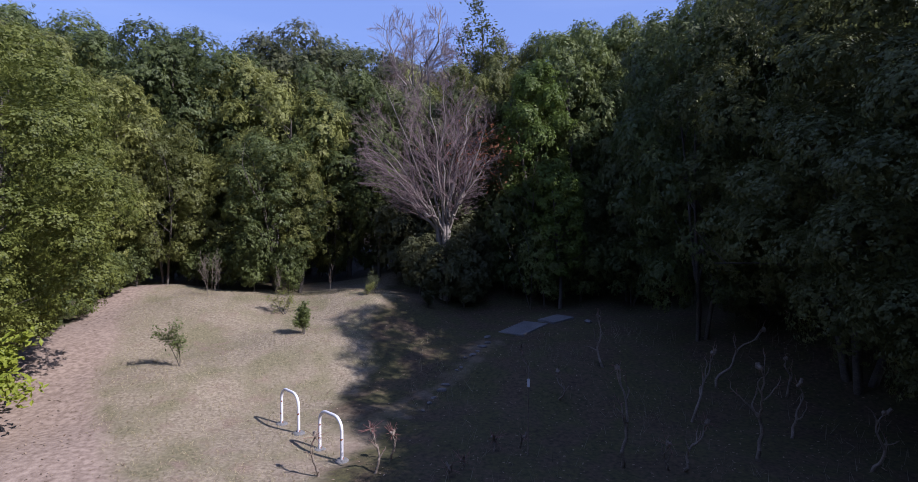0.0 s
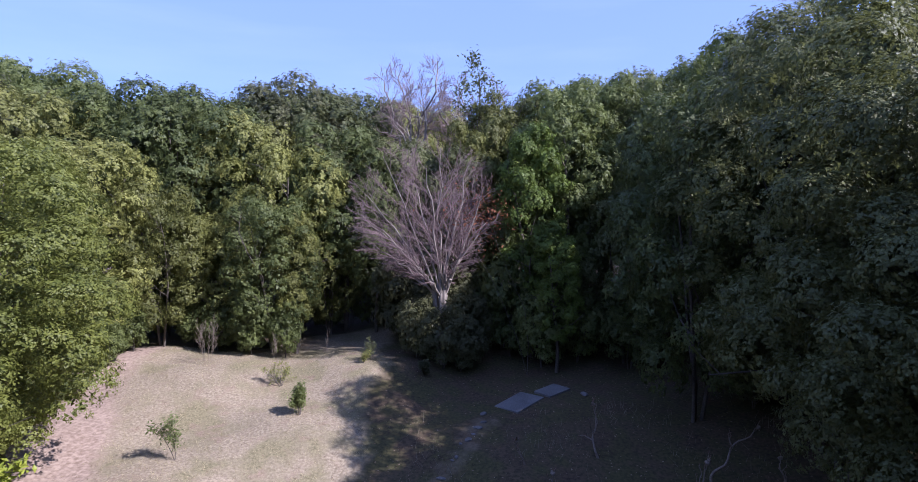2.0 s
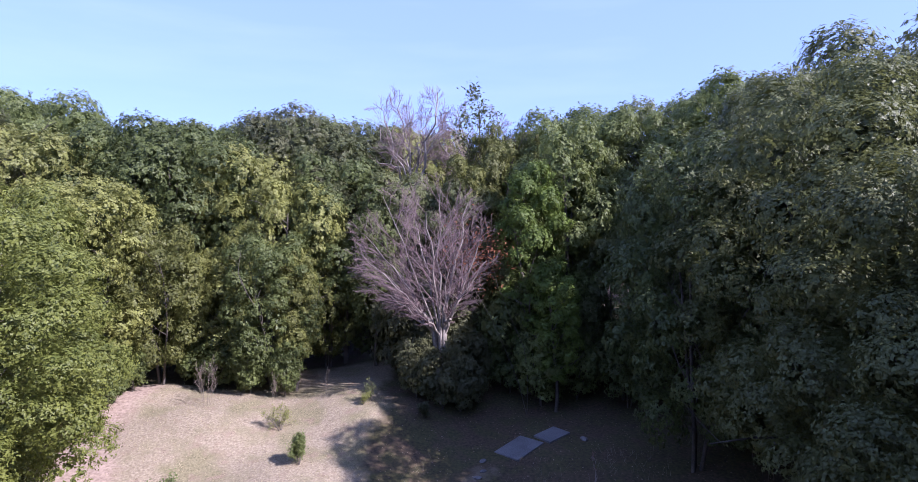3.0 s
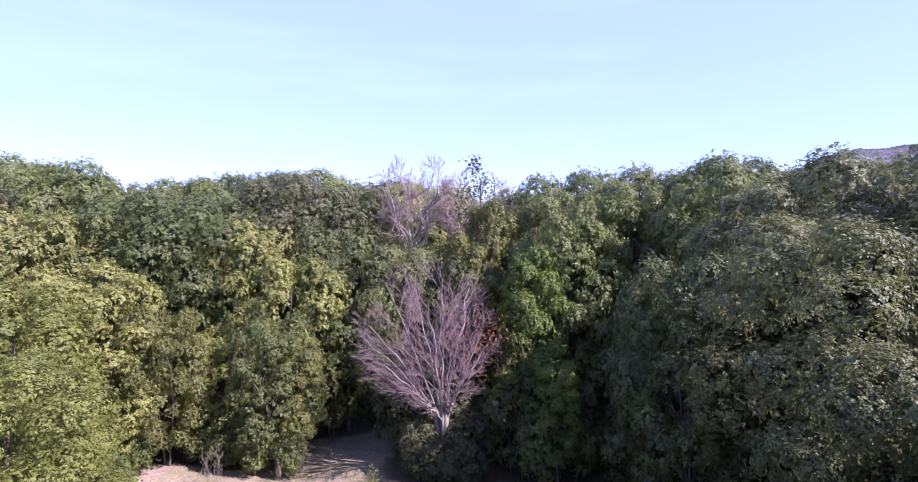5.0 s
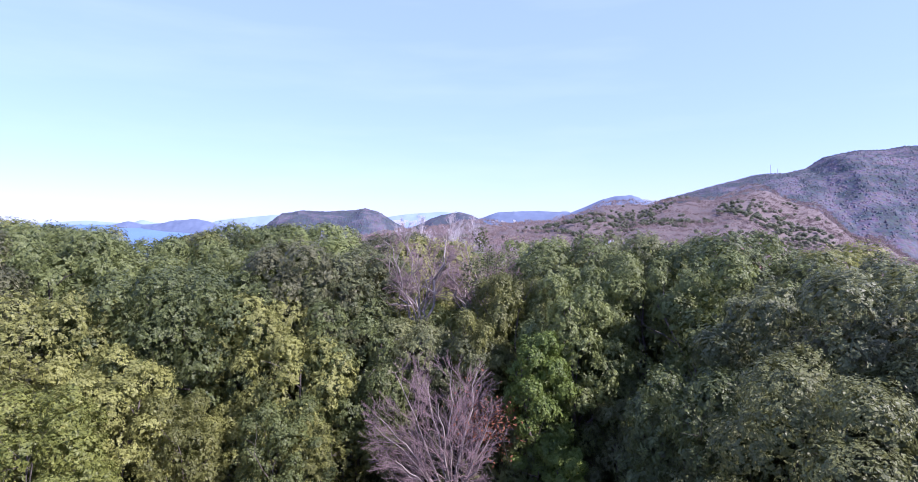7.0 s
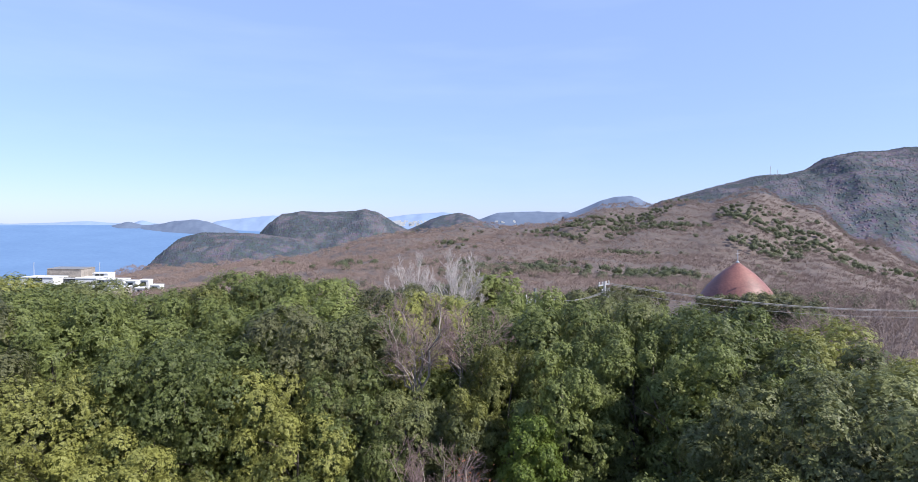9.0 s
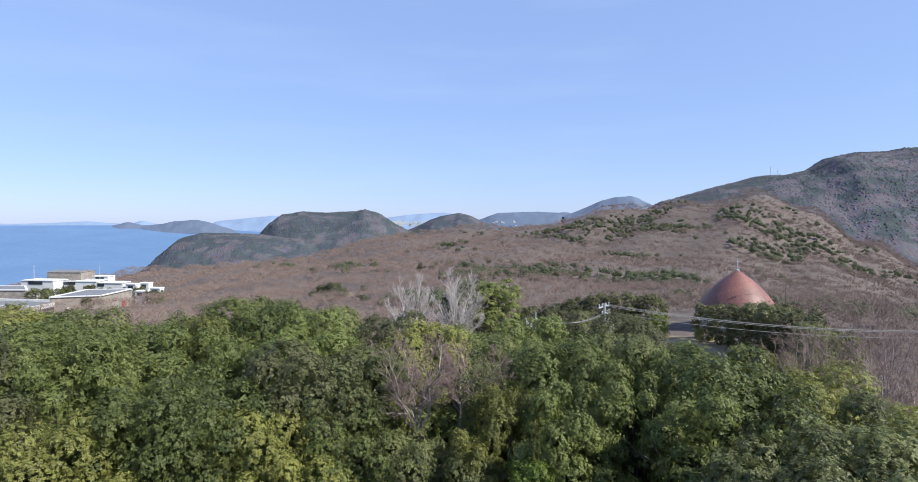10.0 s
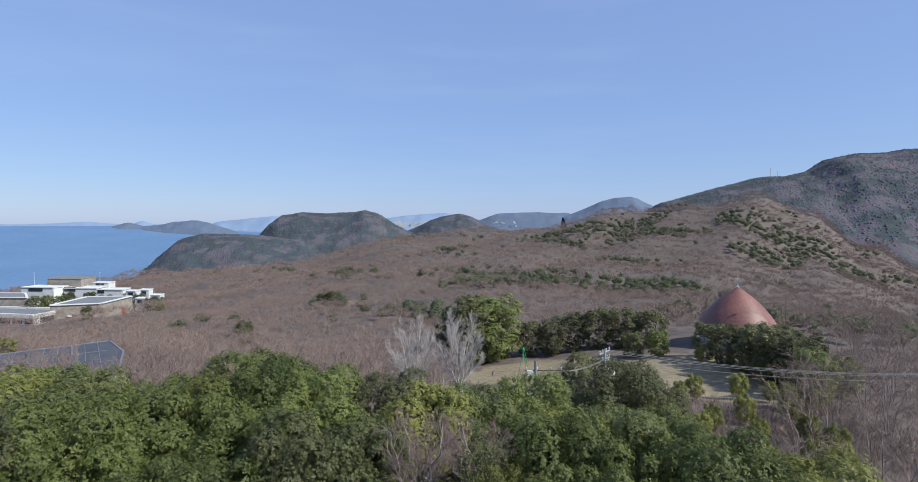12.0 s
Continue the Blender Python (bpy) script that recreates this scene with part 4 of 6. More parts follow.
def rounded_tree(name, label, seed, ground_at, fork, centre, radii, stems, spec, radius, thick_mat, thin_mat, finest, wander=0.05, low=-0.45, up=0.0, flat=1.0, pale=1, group="bare trees"):
    """A leafless tree whose limbs fan out from a fork and fill a rounded crown of those radii round its centre."""
    rng = np.random.default_rng(seed)
    tree = thing(name, label, "tree", group, at=Matrix.Translation((*ground_at, land_z(*ground_at))))
    origin = np.array([*ground_at, land_z(*ground_at)])
    fork, centre, radii = np.array(fork, float) - origin, np.array(centre, float) - origin, np.array(radii, float)
    segs = []
    for k in range(stems):
        zz = low + (0.98 - low) * ((k + 0.5) / stems) ** 1.2
        a = 2.4 * k + rng.uniform(-0.4, 0.4)
        flat_ = math.sqrt(max(0.0, 1 - zz * zz))
        goal = centre + radii * [flat_ * math.cos(a), flat_ * math.sin(a), zz] * rng.uniform(0.72, 0.9)
        begin = fork + [0.26 * math.cos(a), 0.26 * math.sin(a), rng.uniform(-0.35, 0.2)]
        bend = begin + (goal - begin) * 0.45 + np.array([0, 0, 0.07]) * np.linalg.norm(goal - begin) + rng.normal(0, wander * 3, 3)
        foot_ = [(0.16 * math.cos(a), 0.16 * math.sin(a), -0.3), (0.10 * math.cos(a), 0.10 * math.sin(a), begin[2] * 0.5)]
        t = np.linspace(0, 1, 9)[:, None]
        pts = begin * (1 - t) ** 2 + bend * 2 * t * (1 - t) + goal * t * t
        pts[1:-1] += rng.normal(0, wander, (7, 3))
        if k % 3 == 0:
            line = [np.array(foot_[0]), np.array(foot_[1]) + fork * [0.5, 0.5, 0], begin]
            segs += [(0, *p, *q, radius * 1.5, radius * 1.3) for p, q in zip(line, line[1:])]
        rr = radius * rng.uniform(0.7, 1.1) * (1 - 0.72 * np.linspace(0, 1, 9))
        for j in range(8):
            segs.append((0, *pts[j], *pts[j + 1], rr[j], rr[j + 1]))
        reach = np.linalg.norm(goal - begin)
        count_, spread = spec[0][3], spec[0][4]
        for c in range(count_):
            f = 0.18 + 0.82 * (c + rng.random()) / count_
            j = min(7, int(f * 8))
            q = pts[j] + (pts[j + 1] - pts[j]) * (f * 8 - j)
            d = unit(pts[j + 1] - pts[j])
            away = unit((q - fork) * [1, 1, 0.8])
            side = unit(np.cross(d, rng.normal(0, 1, 3)) * [1, 1, flat])
            turn = spread * rng.uniform(0.6, 1.3)
            grow(rng, q, unit(d * 0.6 + away * 0.4) * math.cos(turn) + side * math.sin(turn) + [0, 0, up], reach * spec[0][5] * rng.uniform(0.7, 1.25) * (1.2 - 0.5 * f),
                 max(rr[j] * 0.5, 0.008), 1, spec, segs, flat)
    def inside(s):
        p = (np.array(s[4:7]) - centre) / radii
        return (p * p).sum() < 1.0 or s[0] == 0
    segs = [s for s in segs if inside(s)]
    thick, thin = split_levels(segs, pale)
    part("trunk", tube_mesh("trunk", thick, thick_mat, 5), thick_mat, tree)
    thin = [(*s[:6], max(s[6], finest), max(s[7], finest * 0.6)) for s in thin]
    part("crown", tube_mesh("crown", thin, thin_mat, 3), thin_mat, tree, "crown of fine bare twigs")
    return tree


maple_spec = [(0, 0, 0, 10, 0.70, 0.42), (4, 0.07, 0.0, 7, 0.55, 0.50, 0.5, 0.12), (3, 0.08, 0.0, 6, 0.50, 0.55, 0.5, 0.1), (2, 0.10, 0.0, 0, 0, 0, 0, 0)]
rounded_tree("bare_maple", "leafless multi-stemmed maple with purplish-brown twigs", 3, (-0.55, 22.0), (-0.6, 22.0, 4.5), (-1.2, 21.9, 7.45), (3.15, 2.9, 3.05), 19, maple_spec, 0.058,
             BARK_PALE, TWIG_PURPLE, 0.005, low=-0.9, flat=0.4, pale=0)
crook_spec = [(0, 0, 0, 9, 0.75, 0.36), (4, 0.16, 0.05, 8, 0.6, 0.5, 0.5, 0.15), (3, 0.14, 0.03, 7, 0.55, 0.55, 0.5, 0.15), (2, 0.12, 0.03, 0, 0, 0, 0, 0)]
rounded_tree("bare_tree", "tall leafless tree with crooked pale limbs above the canopy", 14, (-2.0, 28.3), (-2.1, 28.3, 9.9), (-2.35, 28.3, 13.2), (2.4, 2.1, 2.6), 7, crook_spec, 0.062,
             BARK_PALE, TWIG_PURPLE, 0.007, 0.14, -0.1)
rounded_tree("bare_tree", "leafless twiggy tree among evergreens with brownish twigs", 15, (0.9, 30.2), (0.8, 30.2, 9.8), (0.7, 30.2, 12.7), (2.6, 2.2, 2.3), 8, crook_spec, 0.07,
             BARK_PALE, TWIG_PURPLE, 0.008, 0.12, -0.3)


def sprout_tree():
    """A thin young tree with a few leaves, standing out of the canopy."""
    rng = np.random.default_rng(8)
    tree = thing("slender_tree", "slender sparse-leaved tree rising above the canopy", "tree")
    segs = []
    grow(rng, (0, 0, 0), (0.02, 0, 1), 11.9, 0.09, 0, [(9, 0.04, 0.03, 16, 0.6, 0.17, 0.4, 0.55), (4, 0.15, 0.1, 4, 0.6, 0.5, 0.5, 0.3), (2, 0.2, 0.1, 0, 0, 0, 0, 0)], segs)
    part("trunk", tube_mesh("trunk", [s[1:] for s in segs], BARK, 4), BARK, tree)
    ends = np.array([s[4:7] for s in segs if s[0] == 2])
    c = np.repeat(ends, 14, 0) + rng.normal(0, 0.16, (len(ends) * 14, 3))
    v, f = leaves(rng, c, np.tile([[0, 0, 1.0]], (len(c), 1)), 0.17)
    part("crown", mesh_from("crown", v, f, LEAF_GREY), LEAF_GREY, tree)
    return tree


sprout_tree().matrix_basis = Matrix.Translation((1.45, 28.0, land_z(1.45, 28.0) - 0.7))

white_spec = [(0, 0, 0, 12, 0.50, 0.34), (4, 0.08, 0.08, 8, 0.5, 0.5, 0.5, 0.15), (3, 0.10, 0.06, 6, 0.5, 0.6, 0.5, 0.15), (1, 0.12, 0.05, 0, 0, 0, 0, 0)]
rounded_tree("bare_tree", "leafless tree with whitish upright branches", 21, (0.1, 57.0), (0.0, 57.0, 8.4), (0.0, 57.0, 12.4), (3.1, 2.8, 4.2), 10, white_spec, 0.060, BARK_WHITE, TWIG_WHITE, 0.008, up=0.15)
rounded_tree("bare_tree", "leafless tree with whitish upright branches", 22, (-4.5, 54.6), (-4.6, 54.6, 8.2), (-4.7, 54.6, 12.3), (2.7, 2.5, 4.2), 9, white_spec, 0.055, BARK_WHITE, TWIG_WHITE, 0.008, up=0.15)

bare_spec = [(4, 0.08, 0.05, 7, 0.7, 0.5, 0.55, 0.3), (2, 0.14, 0.08, 6, 0.6, 0.55, 0.55, 0.2), (1, 0.15, 0.06, 10, 0.55, 0.75, 0.7, 0.2), (1, 0.1, 0.05, 0, 0, 0, 0, 0)]
BARE_LABEL = "leafless brown deciduous tree with a fine twiggy crown"
bare_kinds = [bare_tree("bare_tree", BARE_LABEL, 60 + k, bare_spec, 2, 8.2, 0.10, 0.35, TWIG_GREY, TWIG_BROWN, 1, sides=3, finest=0.014, flat=True) for k in range(4)]
rng2 = np.random.default_rng(17)
bare_used = set()


def set_bare(x, y, s, k):
    m = Matrix.Translation((x, y, land_z(x, y) - 0.2)) @ Matrix.Rotation(rng2.uniform(0, 6.28), 4, "Z")
    src = bare_kinds[k]
    old = src.scale.copy()
    src.scale = (s * 1.1, s * 1.1, s)
    if k in bare_used:
        copy_thing(src, m)
        src.scale = old
    else:
        bare_used.add(k)
        src.matrix_basis = m @ Matrix.Diagonal((*src.scale, 1))


def open_ground(x, y):
    return float(lawn_amount(np.array([x]), np.array([y]))[0]) > 0.25


BUILT = [(-222, 264, 17), (-204, 266, 12), (-194, 278, 14), (-184, 286, 9), (-243, 272, 15), (-74, 105, 13), (68, 137, 13), (-205, 308, 32), (-235, 300, 34), (-220, 350, 36), (-250, 350, 24)]
count = 0
for gy in np.arange(38, 128, 5.4):
    for gx in np.arange(-0.86 * gy, 0.86 * gy, 4.4 + gy * 0.01):
        x, y = gx + rng2.uniform(-2, 2), gy + rng2.uniform(-2, 2)
        if (y < 46 and x < 0.56 * y) or open_ground(x, y) or any(math.hypot(x - a, y - b) < c for a, b, c in BUILT):
            continue
        if 5 < x < 23 and y < 62 or (-4.5 < x < 5 and y < 72):
            continue
        if (45 < x < 78 and 92 < y < 135) or (-0.03 < x / y < 0.56 and y > 62) or (0.24 < x / y < 0.6 and y > 48):
            continue
        if x > 0.56 * y and y < 60 and rng2.random() < 0.4:
            continue
        count += 1
        set_bare(x, y, rng2.uniform(0.75, 1.15) * (1.0 if x < 20 else 0.95), int(rng2.integers(4)))


# ---- woodland on the ridge beyond ----
def ridge_woodland():
    """Thousands of far crowns, too small to tell apart: brown twig tufts and dark evergreen clumps."""
    rng = np.random.default_rng(31)
    pts = []
    for d in np.arange(126, 800, 5.4):
        step = 4.6 + d * 0.003
        xs = np.arange(-0.84 * d, 0.88 * d, step)
        pts.append(np.stack([xs + rng.uniform(-4, 4, len(xs)), d + rng.uniform(-5, 5, len(xs))], 1))
    p = np.concatenate(pts)
    for a, b, c in BUILT:
        p = p[np.hypot(p[:, 0] - a, p[:, 1] - b) > c]
    p = p[lawn_amount(p[:, 0], p[:, 1]) < 0.3]
    p = p[~((p[:, 0] > -14) & (p[:, 0] < 78) & (p[:, 1] < 146))]
    z = land(p[:, 0], p[:, 1])
    patch = np.array([noise.fractal(Vector((a / 70, b / 45, 7.7)), 1.0, 2.0, 3) for a, b in p]) + rng.normal(0, 0.16, len(p))
    u = p[:, 0] / p[:, 1]
    stands = ((132, 593, 45, 40), (215, 590, 40, 34), (312, 590, 34, 40), (325, 560, 34, 40), (330, 520, 34, 40), (335, 490, 26, 34), (60, 328, 26, 24), (95, 325, 36, 26), (25, 375, 26, 26),
              (-58, 262, 13, 12), (-75, 405, 16, 14), (180, 655, 40, 26), (255, 470, 24, 24), (-140, 430, 10, 9), (10, 300, 20, 16), (90, 205, 18, 10))
    within = np.min([((p[:, 0] - a) / c) ** 2 + ((p[:, 1] - b) / d) ** 2 for a, b, c, d in stands], 0)
    green = np.where(within < 1.3, 0.55, 0.0) + patch * 0.6 - np.where(u < -0.10, 0.12, 0.0) > 0.36
    near = p[:, 1] < 330
    vs, fs = {}, {}
    for name, mask, n, size, wide in (("bare_woodland", ~green & near, 104, 1.5, 0.040), ("bare_woodland", ~green & ~near, 36, 1.9, 0.10),
                                      ("evergreen_woodland", green & near, 60, 0.9, 0), ("evergreen_woodland", green & ~near, 30, 1.2, 0)):
        q, qz = p[mask], z[mask]
        m = len(q)
        c = np.repeat(np.column_stack([q, qz]), n, 0)
        e = ball(rng, m * n)
        r = np.repeat(rng.uniform(0.7, 1.25, m), n)[:, None]
        up = np.repeat(rng.uniform(0.7, 1.25, m), n)[:, None] * 6.5
        if wide:
            e[:, 2] = np.abs(e[:, 2]) - 0.15
        c = c + e * r * np.array([[3.4, 3.4, 2.4]]) * rng.uniform(0.55 if wide else 0.3, 1.0, (m * n, 1)) + np.concatenate([np.zeros((m * n, 2)), up * 0.62], 1)
        if wide:
            axis = unit(e * 0.8 + [0, 0, 0.35] + rng.normal(0, 0.4, e.shape))
            side = unit(np.cross(axis, rng.normal(0, 1, e.shape))) * wide
            v = np.stack([c - axis * size * 0.5 - side, c - axis * size * 0.5 + side, c + axis * size * 0.6], 1).reshape(-1, 3)
            f = np.arange(m * n * 3).reshape(-1, 3)
        else:
            v, f = blades(rng, c, e + [0, 0, 0.4], size)
        turned = np.linalg.qr(rng.normal(0, 1, (m, 3, 3)))[0]
        if wide:
            vs.setdefault(name, []).append(v)
            fs.setdefault(name, []).append(f + sum(len(a) for a in vs[name][:-1]))
            continue
        knots = np.einsum("ij,mjk->mik", KNOT, turned) * rng.uniform(0.55, 1.0, (m, 12, 1)) * r[::n, None] * [3.1, 3.1, 2.2]
        knots = knots + np.column_stack([q, qz + up[::n, 0] * 0.5])[:, None]
        f = np.concatenate([f, (np.arange(m)[:, None, None] * 12 + KNOT_FACES[None]).reshape(-1, 3) + len(v)])
        v = np.concatenate([v, knots.reshape(-1, 3)])
        start = sum(len(a) for a in vs.get(name, []))
        vs.setdefault(name, []).append(v)
        fs.setdefault(name, []).append(f + start)
    for name, label, mat in (("bare_woodland", "leafless brown woodland covering the ridge", TWIG_BROWN), ("evergreen_woodland", "dark green pines and evergreens among the bare woodland", CROWN_GREEN)):
        tagged(new(name, mesh_from(name, np.concatenate(vs[name]), np.concatenate(fs[name]), mat, True)), label, "woodland", kind="stuff")


ridge_woodland()


def brushwood():
    """Leafless undergrowth between the bare trees."""
    rng = np.random.default_rng(91)
    y = rng.uniform(43, 128, 3800)
    x = rng.uniform(-0.86, 0.86, len(y)) * y
    x, y = np.concatenate([x, rng.uniform(22, 52, 700)]), np.concatenate([y, rng.uniform(52, 84, 700)])
    keep = (lawn_amount(x, y) < 0.2) & ~((x < 12) & (y < 48)) & ~((x > -0.03 * y) & (x < 0.48 * y) & (y > 95)) & ~((x > 45) & (x < 70) & (y > 78) & (y < 130))
    for a, b, c in BUILT:
        keep &= np.hypot(x - a, y - b) > c
    x, y = x[keep], y[keep]
    n = 26
    c = np.repeat(np.stack([x, y, land(x, y)], 1), n, 0)
    e = ball(rng, len(c))
    e[:, 2] = np.abs(e[:, 2])
    tall_ = np.repeat(rng.uniform(0.6, 1.5, len(x)), n)[:, None]
    base = c + e * [0.9, 0.9, 1.3] * tall_ * rng.uniform(0.0, 1.0, (len(c), 1))
    axis = unit(e * [0.8, 0.8, 0.4] + [0, 0, 0.9] + rng.normal(0, 0.3, e.shape))
    side = unit(np.cross(axis, rng.normal(0, 1, e.shape))) * 0.012
    v = np.stack([base - side, base + side, base + axis * tall_ * 1.1], 1).reshape(-1, 3)
    tagged(new("brushwood", mesh_from("brushwood", v, np.arange(len(v)).reshape(-1, 3), TWIG_BROWN)), "dense leafless grey-brown brushwood on the slope", "brushwood", kind="stuff")


brushwood()


# ---- buildings and poles in the distance ----
STONE = material("rubble_stone", (0.150, 0.132, 0.112), (0.330, 0.292, 0.252), 0.5, 0.9, 0.8, 2.6, bump_distance=0.12)
CONCRETE = material("pale_concrete", (0.360, 0.360, 0.348), (0.540, 0.540, 0.522), 0.3, 0.8, 0.1, 3.0)
WHITE_WALL = material("white_concrete", (0.500, 0.500, 0.490), (0.680, 0.680, 0.665), 0.3, 0.8, 0.1, 3.0)
ROOF_GREY = material("grey_roofing", (0.120, 0.125, 0.130), (0.200, 0.205, 0.210), 0.4, 0.8, 0.1, 3.0)
ROOF_SLATE = material("dark_roof_sheet", (0.034, 0.038, 0.050), (0.080, 0.086, 0.104), 0.5, 0.8, 0.1, 4.0)
ROOF_SEAM = material("pale_seam", (0.100, 0.112, 0.130), (0.190, 0.206, 0.226), 0.8, 0.6, 0.0, 6.0)
COPPER = material("red_copper", (0.100, 0.040, 0.033), (0.235, 0.098, 0.076), 0.22, 0.55, 0.15, 2.5, bump_distance=0.08)
RED_PAINT = material("red_paint", (0.300, 0.055, 0.050), (0.420, 0.085, 0.075), 1.0, 0.6, 0.0, 8.0)
BRICK_RED = material("red_brick", (0.260, 0.090, 0.060), (0.400, 0.150, 0.100), 1.0, 0.9, 0.2, 8.0)
GLASS_DARK = material("dark_window_glass", (0.020, 0.024, 0.030), (0.040, 0.046, 0.055), 0.5, 0.15, 0.0, 4.0)
GREEN_PAINT = material("green_paint", (0.020, 0.200, 0.070), (0.035, 0.300, 0.110), 1.0, 0.5, 0.0, 8.0)
POLE_GREY = material("pole_concrete", (0.300, 0.300, 0.290), (0.460, 0.450, 0.440), 1.0, 0.85, 0.1, 20.0)
POLE_DARK = material("dark_pole", (0.120, 0.122, 0.125), (0.220, 0.222, 0.226), 1.0, 0.7, 0.1, 20.0)
STEEL = material("galvanised_steel", (0.420, 0.430, 0.440), (0.620, 0.630, 0.640), 2.0, 0.45, 0.0, 20.0, metallic=0.5)
CABLE = material("cable_rubber", (0.130, 0.130, 0.132), (0.220, 0.220, 0.224), 2.0, 0.6, 0.0, 20.0)


def prism(corners, low, high, batter=0.0):
    """A block over a footprint, walls leaning in by batter metres."""
    bm = bmesh.new()
    c = np.array(corners, float)
    mid_ = c.mean(0)
    top = c + unit(mid_ - c) * batter
    a = [bm.verts.new((*p, low)) for p in c]
    b = [bm.verts.new((*p, high)) for p in top]
    n = len(c)
    for k in range(n):
        bm.faces.new((a[k], a[(k + 1) % n], b[(k + 1) % n], b[k]))
    bm.faces.new(b)
    bm.faces.new(a[::-1])
    bmesh.ops.recalc_face_normals(bm, faces=bm.faces)
    return bm, top


def block_house(label, corners, low, high, wall_mat, roof_mat, batter=0.8, rim=0.5, rim_mat=None, holes=(), fascia=0.45):
    """A flat-roofed block: walls, roof, a coping along each side, and doors or windows set into the sides."""
    house = thing("museum_building", label, "building", "museum buildings")
    bm, top = prism(corners, low, high, batter)
    part("wall", bm, wall_mat, house)
    bm, _ = prism(top + unit(top.mean(0) - top) * (rim * 1.3), high + 0.02, high + 0.25)
    part("roof", bm, roof_mat, house)
    n = len(top)
    for k in range(n):
        p, q = top[k], top[(k + 1) % n]
        d = q - p
        ln = np.hypot(*d)
        m = Matrix.Translation((*((p + q) / 2), high + 0.235 - fascia / 2)) @ Matrix.Rotation(math.atan2(d[1], d[0]), 4, "Z")
        part("coping", boxed((ln - rim * 0.5, rim, fascia), m), rim_mat or WHITE_WALL, house)
    for side, f, width, height, sill, mat, kind in holes:
        p, q = np.array(corners[side], float), np.array(corners[(side + 1) % n], float)
        d = q - p
        m = Matrix.Translation((*(p + d * f), low + sill)) @ Matrix.Rotation(math.atan2(d[1], d[0]), 4, "Z")
        part(kind, boxed((width, 0.5 + batter, height), m), mat, house)
    return house


block_house("battered rubble-stone museum block with a grey flat roof and red door", [(-186, 293), (-187, 324), (-212, 321), (-208.7, 285.7)], -28.5, -17.5, STONE, ROOF_GREY, 1.2, 1.5,
            holes=((0, 0.66, 2.2, 3.6, 2.6, RED_PAINT, "door"), (3, 0.40, 1.6, 1.0, 5.0, WHITE_WALL, "vent")))
block_house("low museum wing with a white fascia and dark windows", [(-207.5, 275), (-206, 296), (-262, 305), (-262, 286)], -29, -21.3, WHITE_WALL, ROOF_GREY, 0.0, 1.4, fascia=2.0,
            holes=((3, 0.94, 4.6, 3.0, 4.1, GLASS_DARK, "window"), (3, 0.82, 5.6, 3.0, 4.1, GLASS_DARK, "window"), (3, 0.69, 6.0, 3.0, 4.1, GLASS_DARK, "window"), (3, 0.50, 8.0, 3.0, 4.1, GLASS_DARK, "window"),
                   (0, 0.5, 14.0, 3.0, 4.1, GLASS_DARK, "window"), (3, 0.5, 54.0, 2.4, 1.2, BRICK_RED, "base_course")))
block_house("battered rubble-stone museum block beside the low wing", [(-233, 305), (-249, 326), (-285, 326), (-275, 305)], -28, -16.0, STONE, ROOF_GREY, 1.4, 1.2)
block_house("tall rubble-stone museum hall with a pale coping", [(-234, 350), (-236, 368), (-262, 370), (-258, 352)], -26, -10.4, STONE, ROOF_GREY, 1.0, 0.7, STONE, fascia=0.3)
block_house("white concrete museum wing with a dark strip window", [(-243, 338), (-241, 348), (-262, 352), (-264, 340)], -26, -14.4, WHITE_WALL, WHITE_WALL, 0.0, 0.8, holes=((3, 0.45, 9.0, 2.4, 9.6, GLASS_DARK, "window"),))
block_house("long white concrete wing beside the stone hall", [(-220, 343), (-222, 356), (-242, 358), (-241, 344)], -26, -15.4, WHITE_WALL, WHITE_WALL, 0.0, 0.8, holes=((3, 0.18, 7.0, 2.6, 8.8, GLASS_DARK, "window"),))
block_house("small white concrete pavilion with a dark opening", [(-222.5, 358), (-223, 366), (-234, 367), (-233, 359)], -26, -13.7, WHITE_WALL, WHITE_WALL, 0.0, 0.6, holes=((3, 0.45, 5.5, 2.2, 10.2, GLASS_DARK, "window"),))
block_house("white concrete museum pavilion among trees", [(-204, 342), (-205, 352), (-219, 354), (-219.5, 343)], -26, -16.2, WHITE_WALL, WHITE_WALL, 0.0, 0.8, holes=((3, 0.12, 4.0, 2.2, 8.0, GLASS_DARK, "window"),))
for k, (x, y, h) in enumerate(((-195, 340, -16.8), (-192.6, 350, -17.3), (-181, 325, -19.3), (-183, 345, -19.9))):
    block_house("stepped grey-white concrete museum cell", [(x, y), (x - 1, y + 7), (x - 7.5, y + 8), (x - 6.5, y + 1)], -27, h, WHITE_WALL, WHITE_WALL, 0.0, 0.5, holes=((3, 0.5, 3.0, 1.8, h + 24.6, GLASS_DARK, "window"),))


def flagpole(x, y, low, high):
    ob = thing("flagpole", "thin white flagpole by the museum", "flagpole", "flagpoles", at=Matrix.Translation((x, y, low)))
    part("pole", tube_mesh("pole", [(0, 0, 0, 0, 0, high - low, 0.16, 0.10)], CONCRETE, 6), CONCRETE, ob)
    part("cap", boxed((0.5, 0.5, 0.3), Matrix.Translation((0, 0, high - low))), CONCRETE, ob)


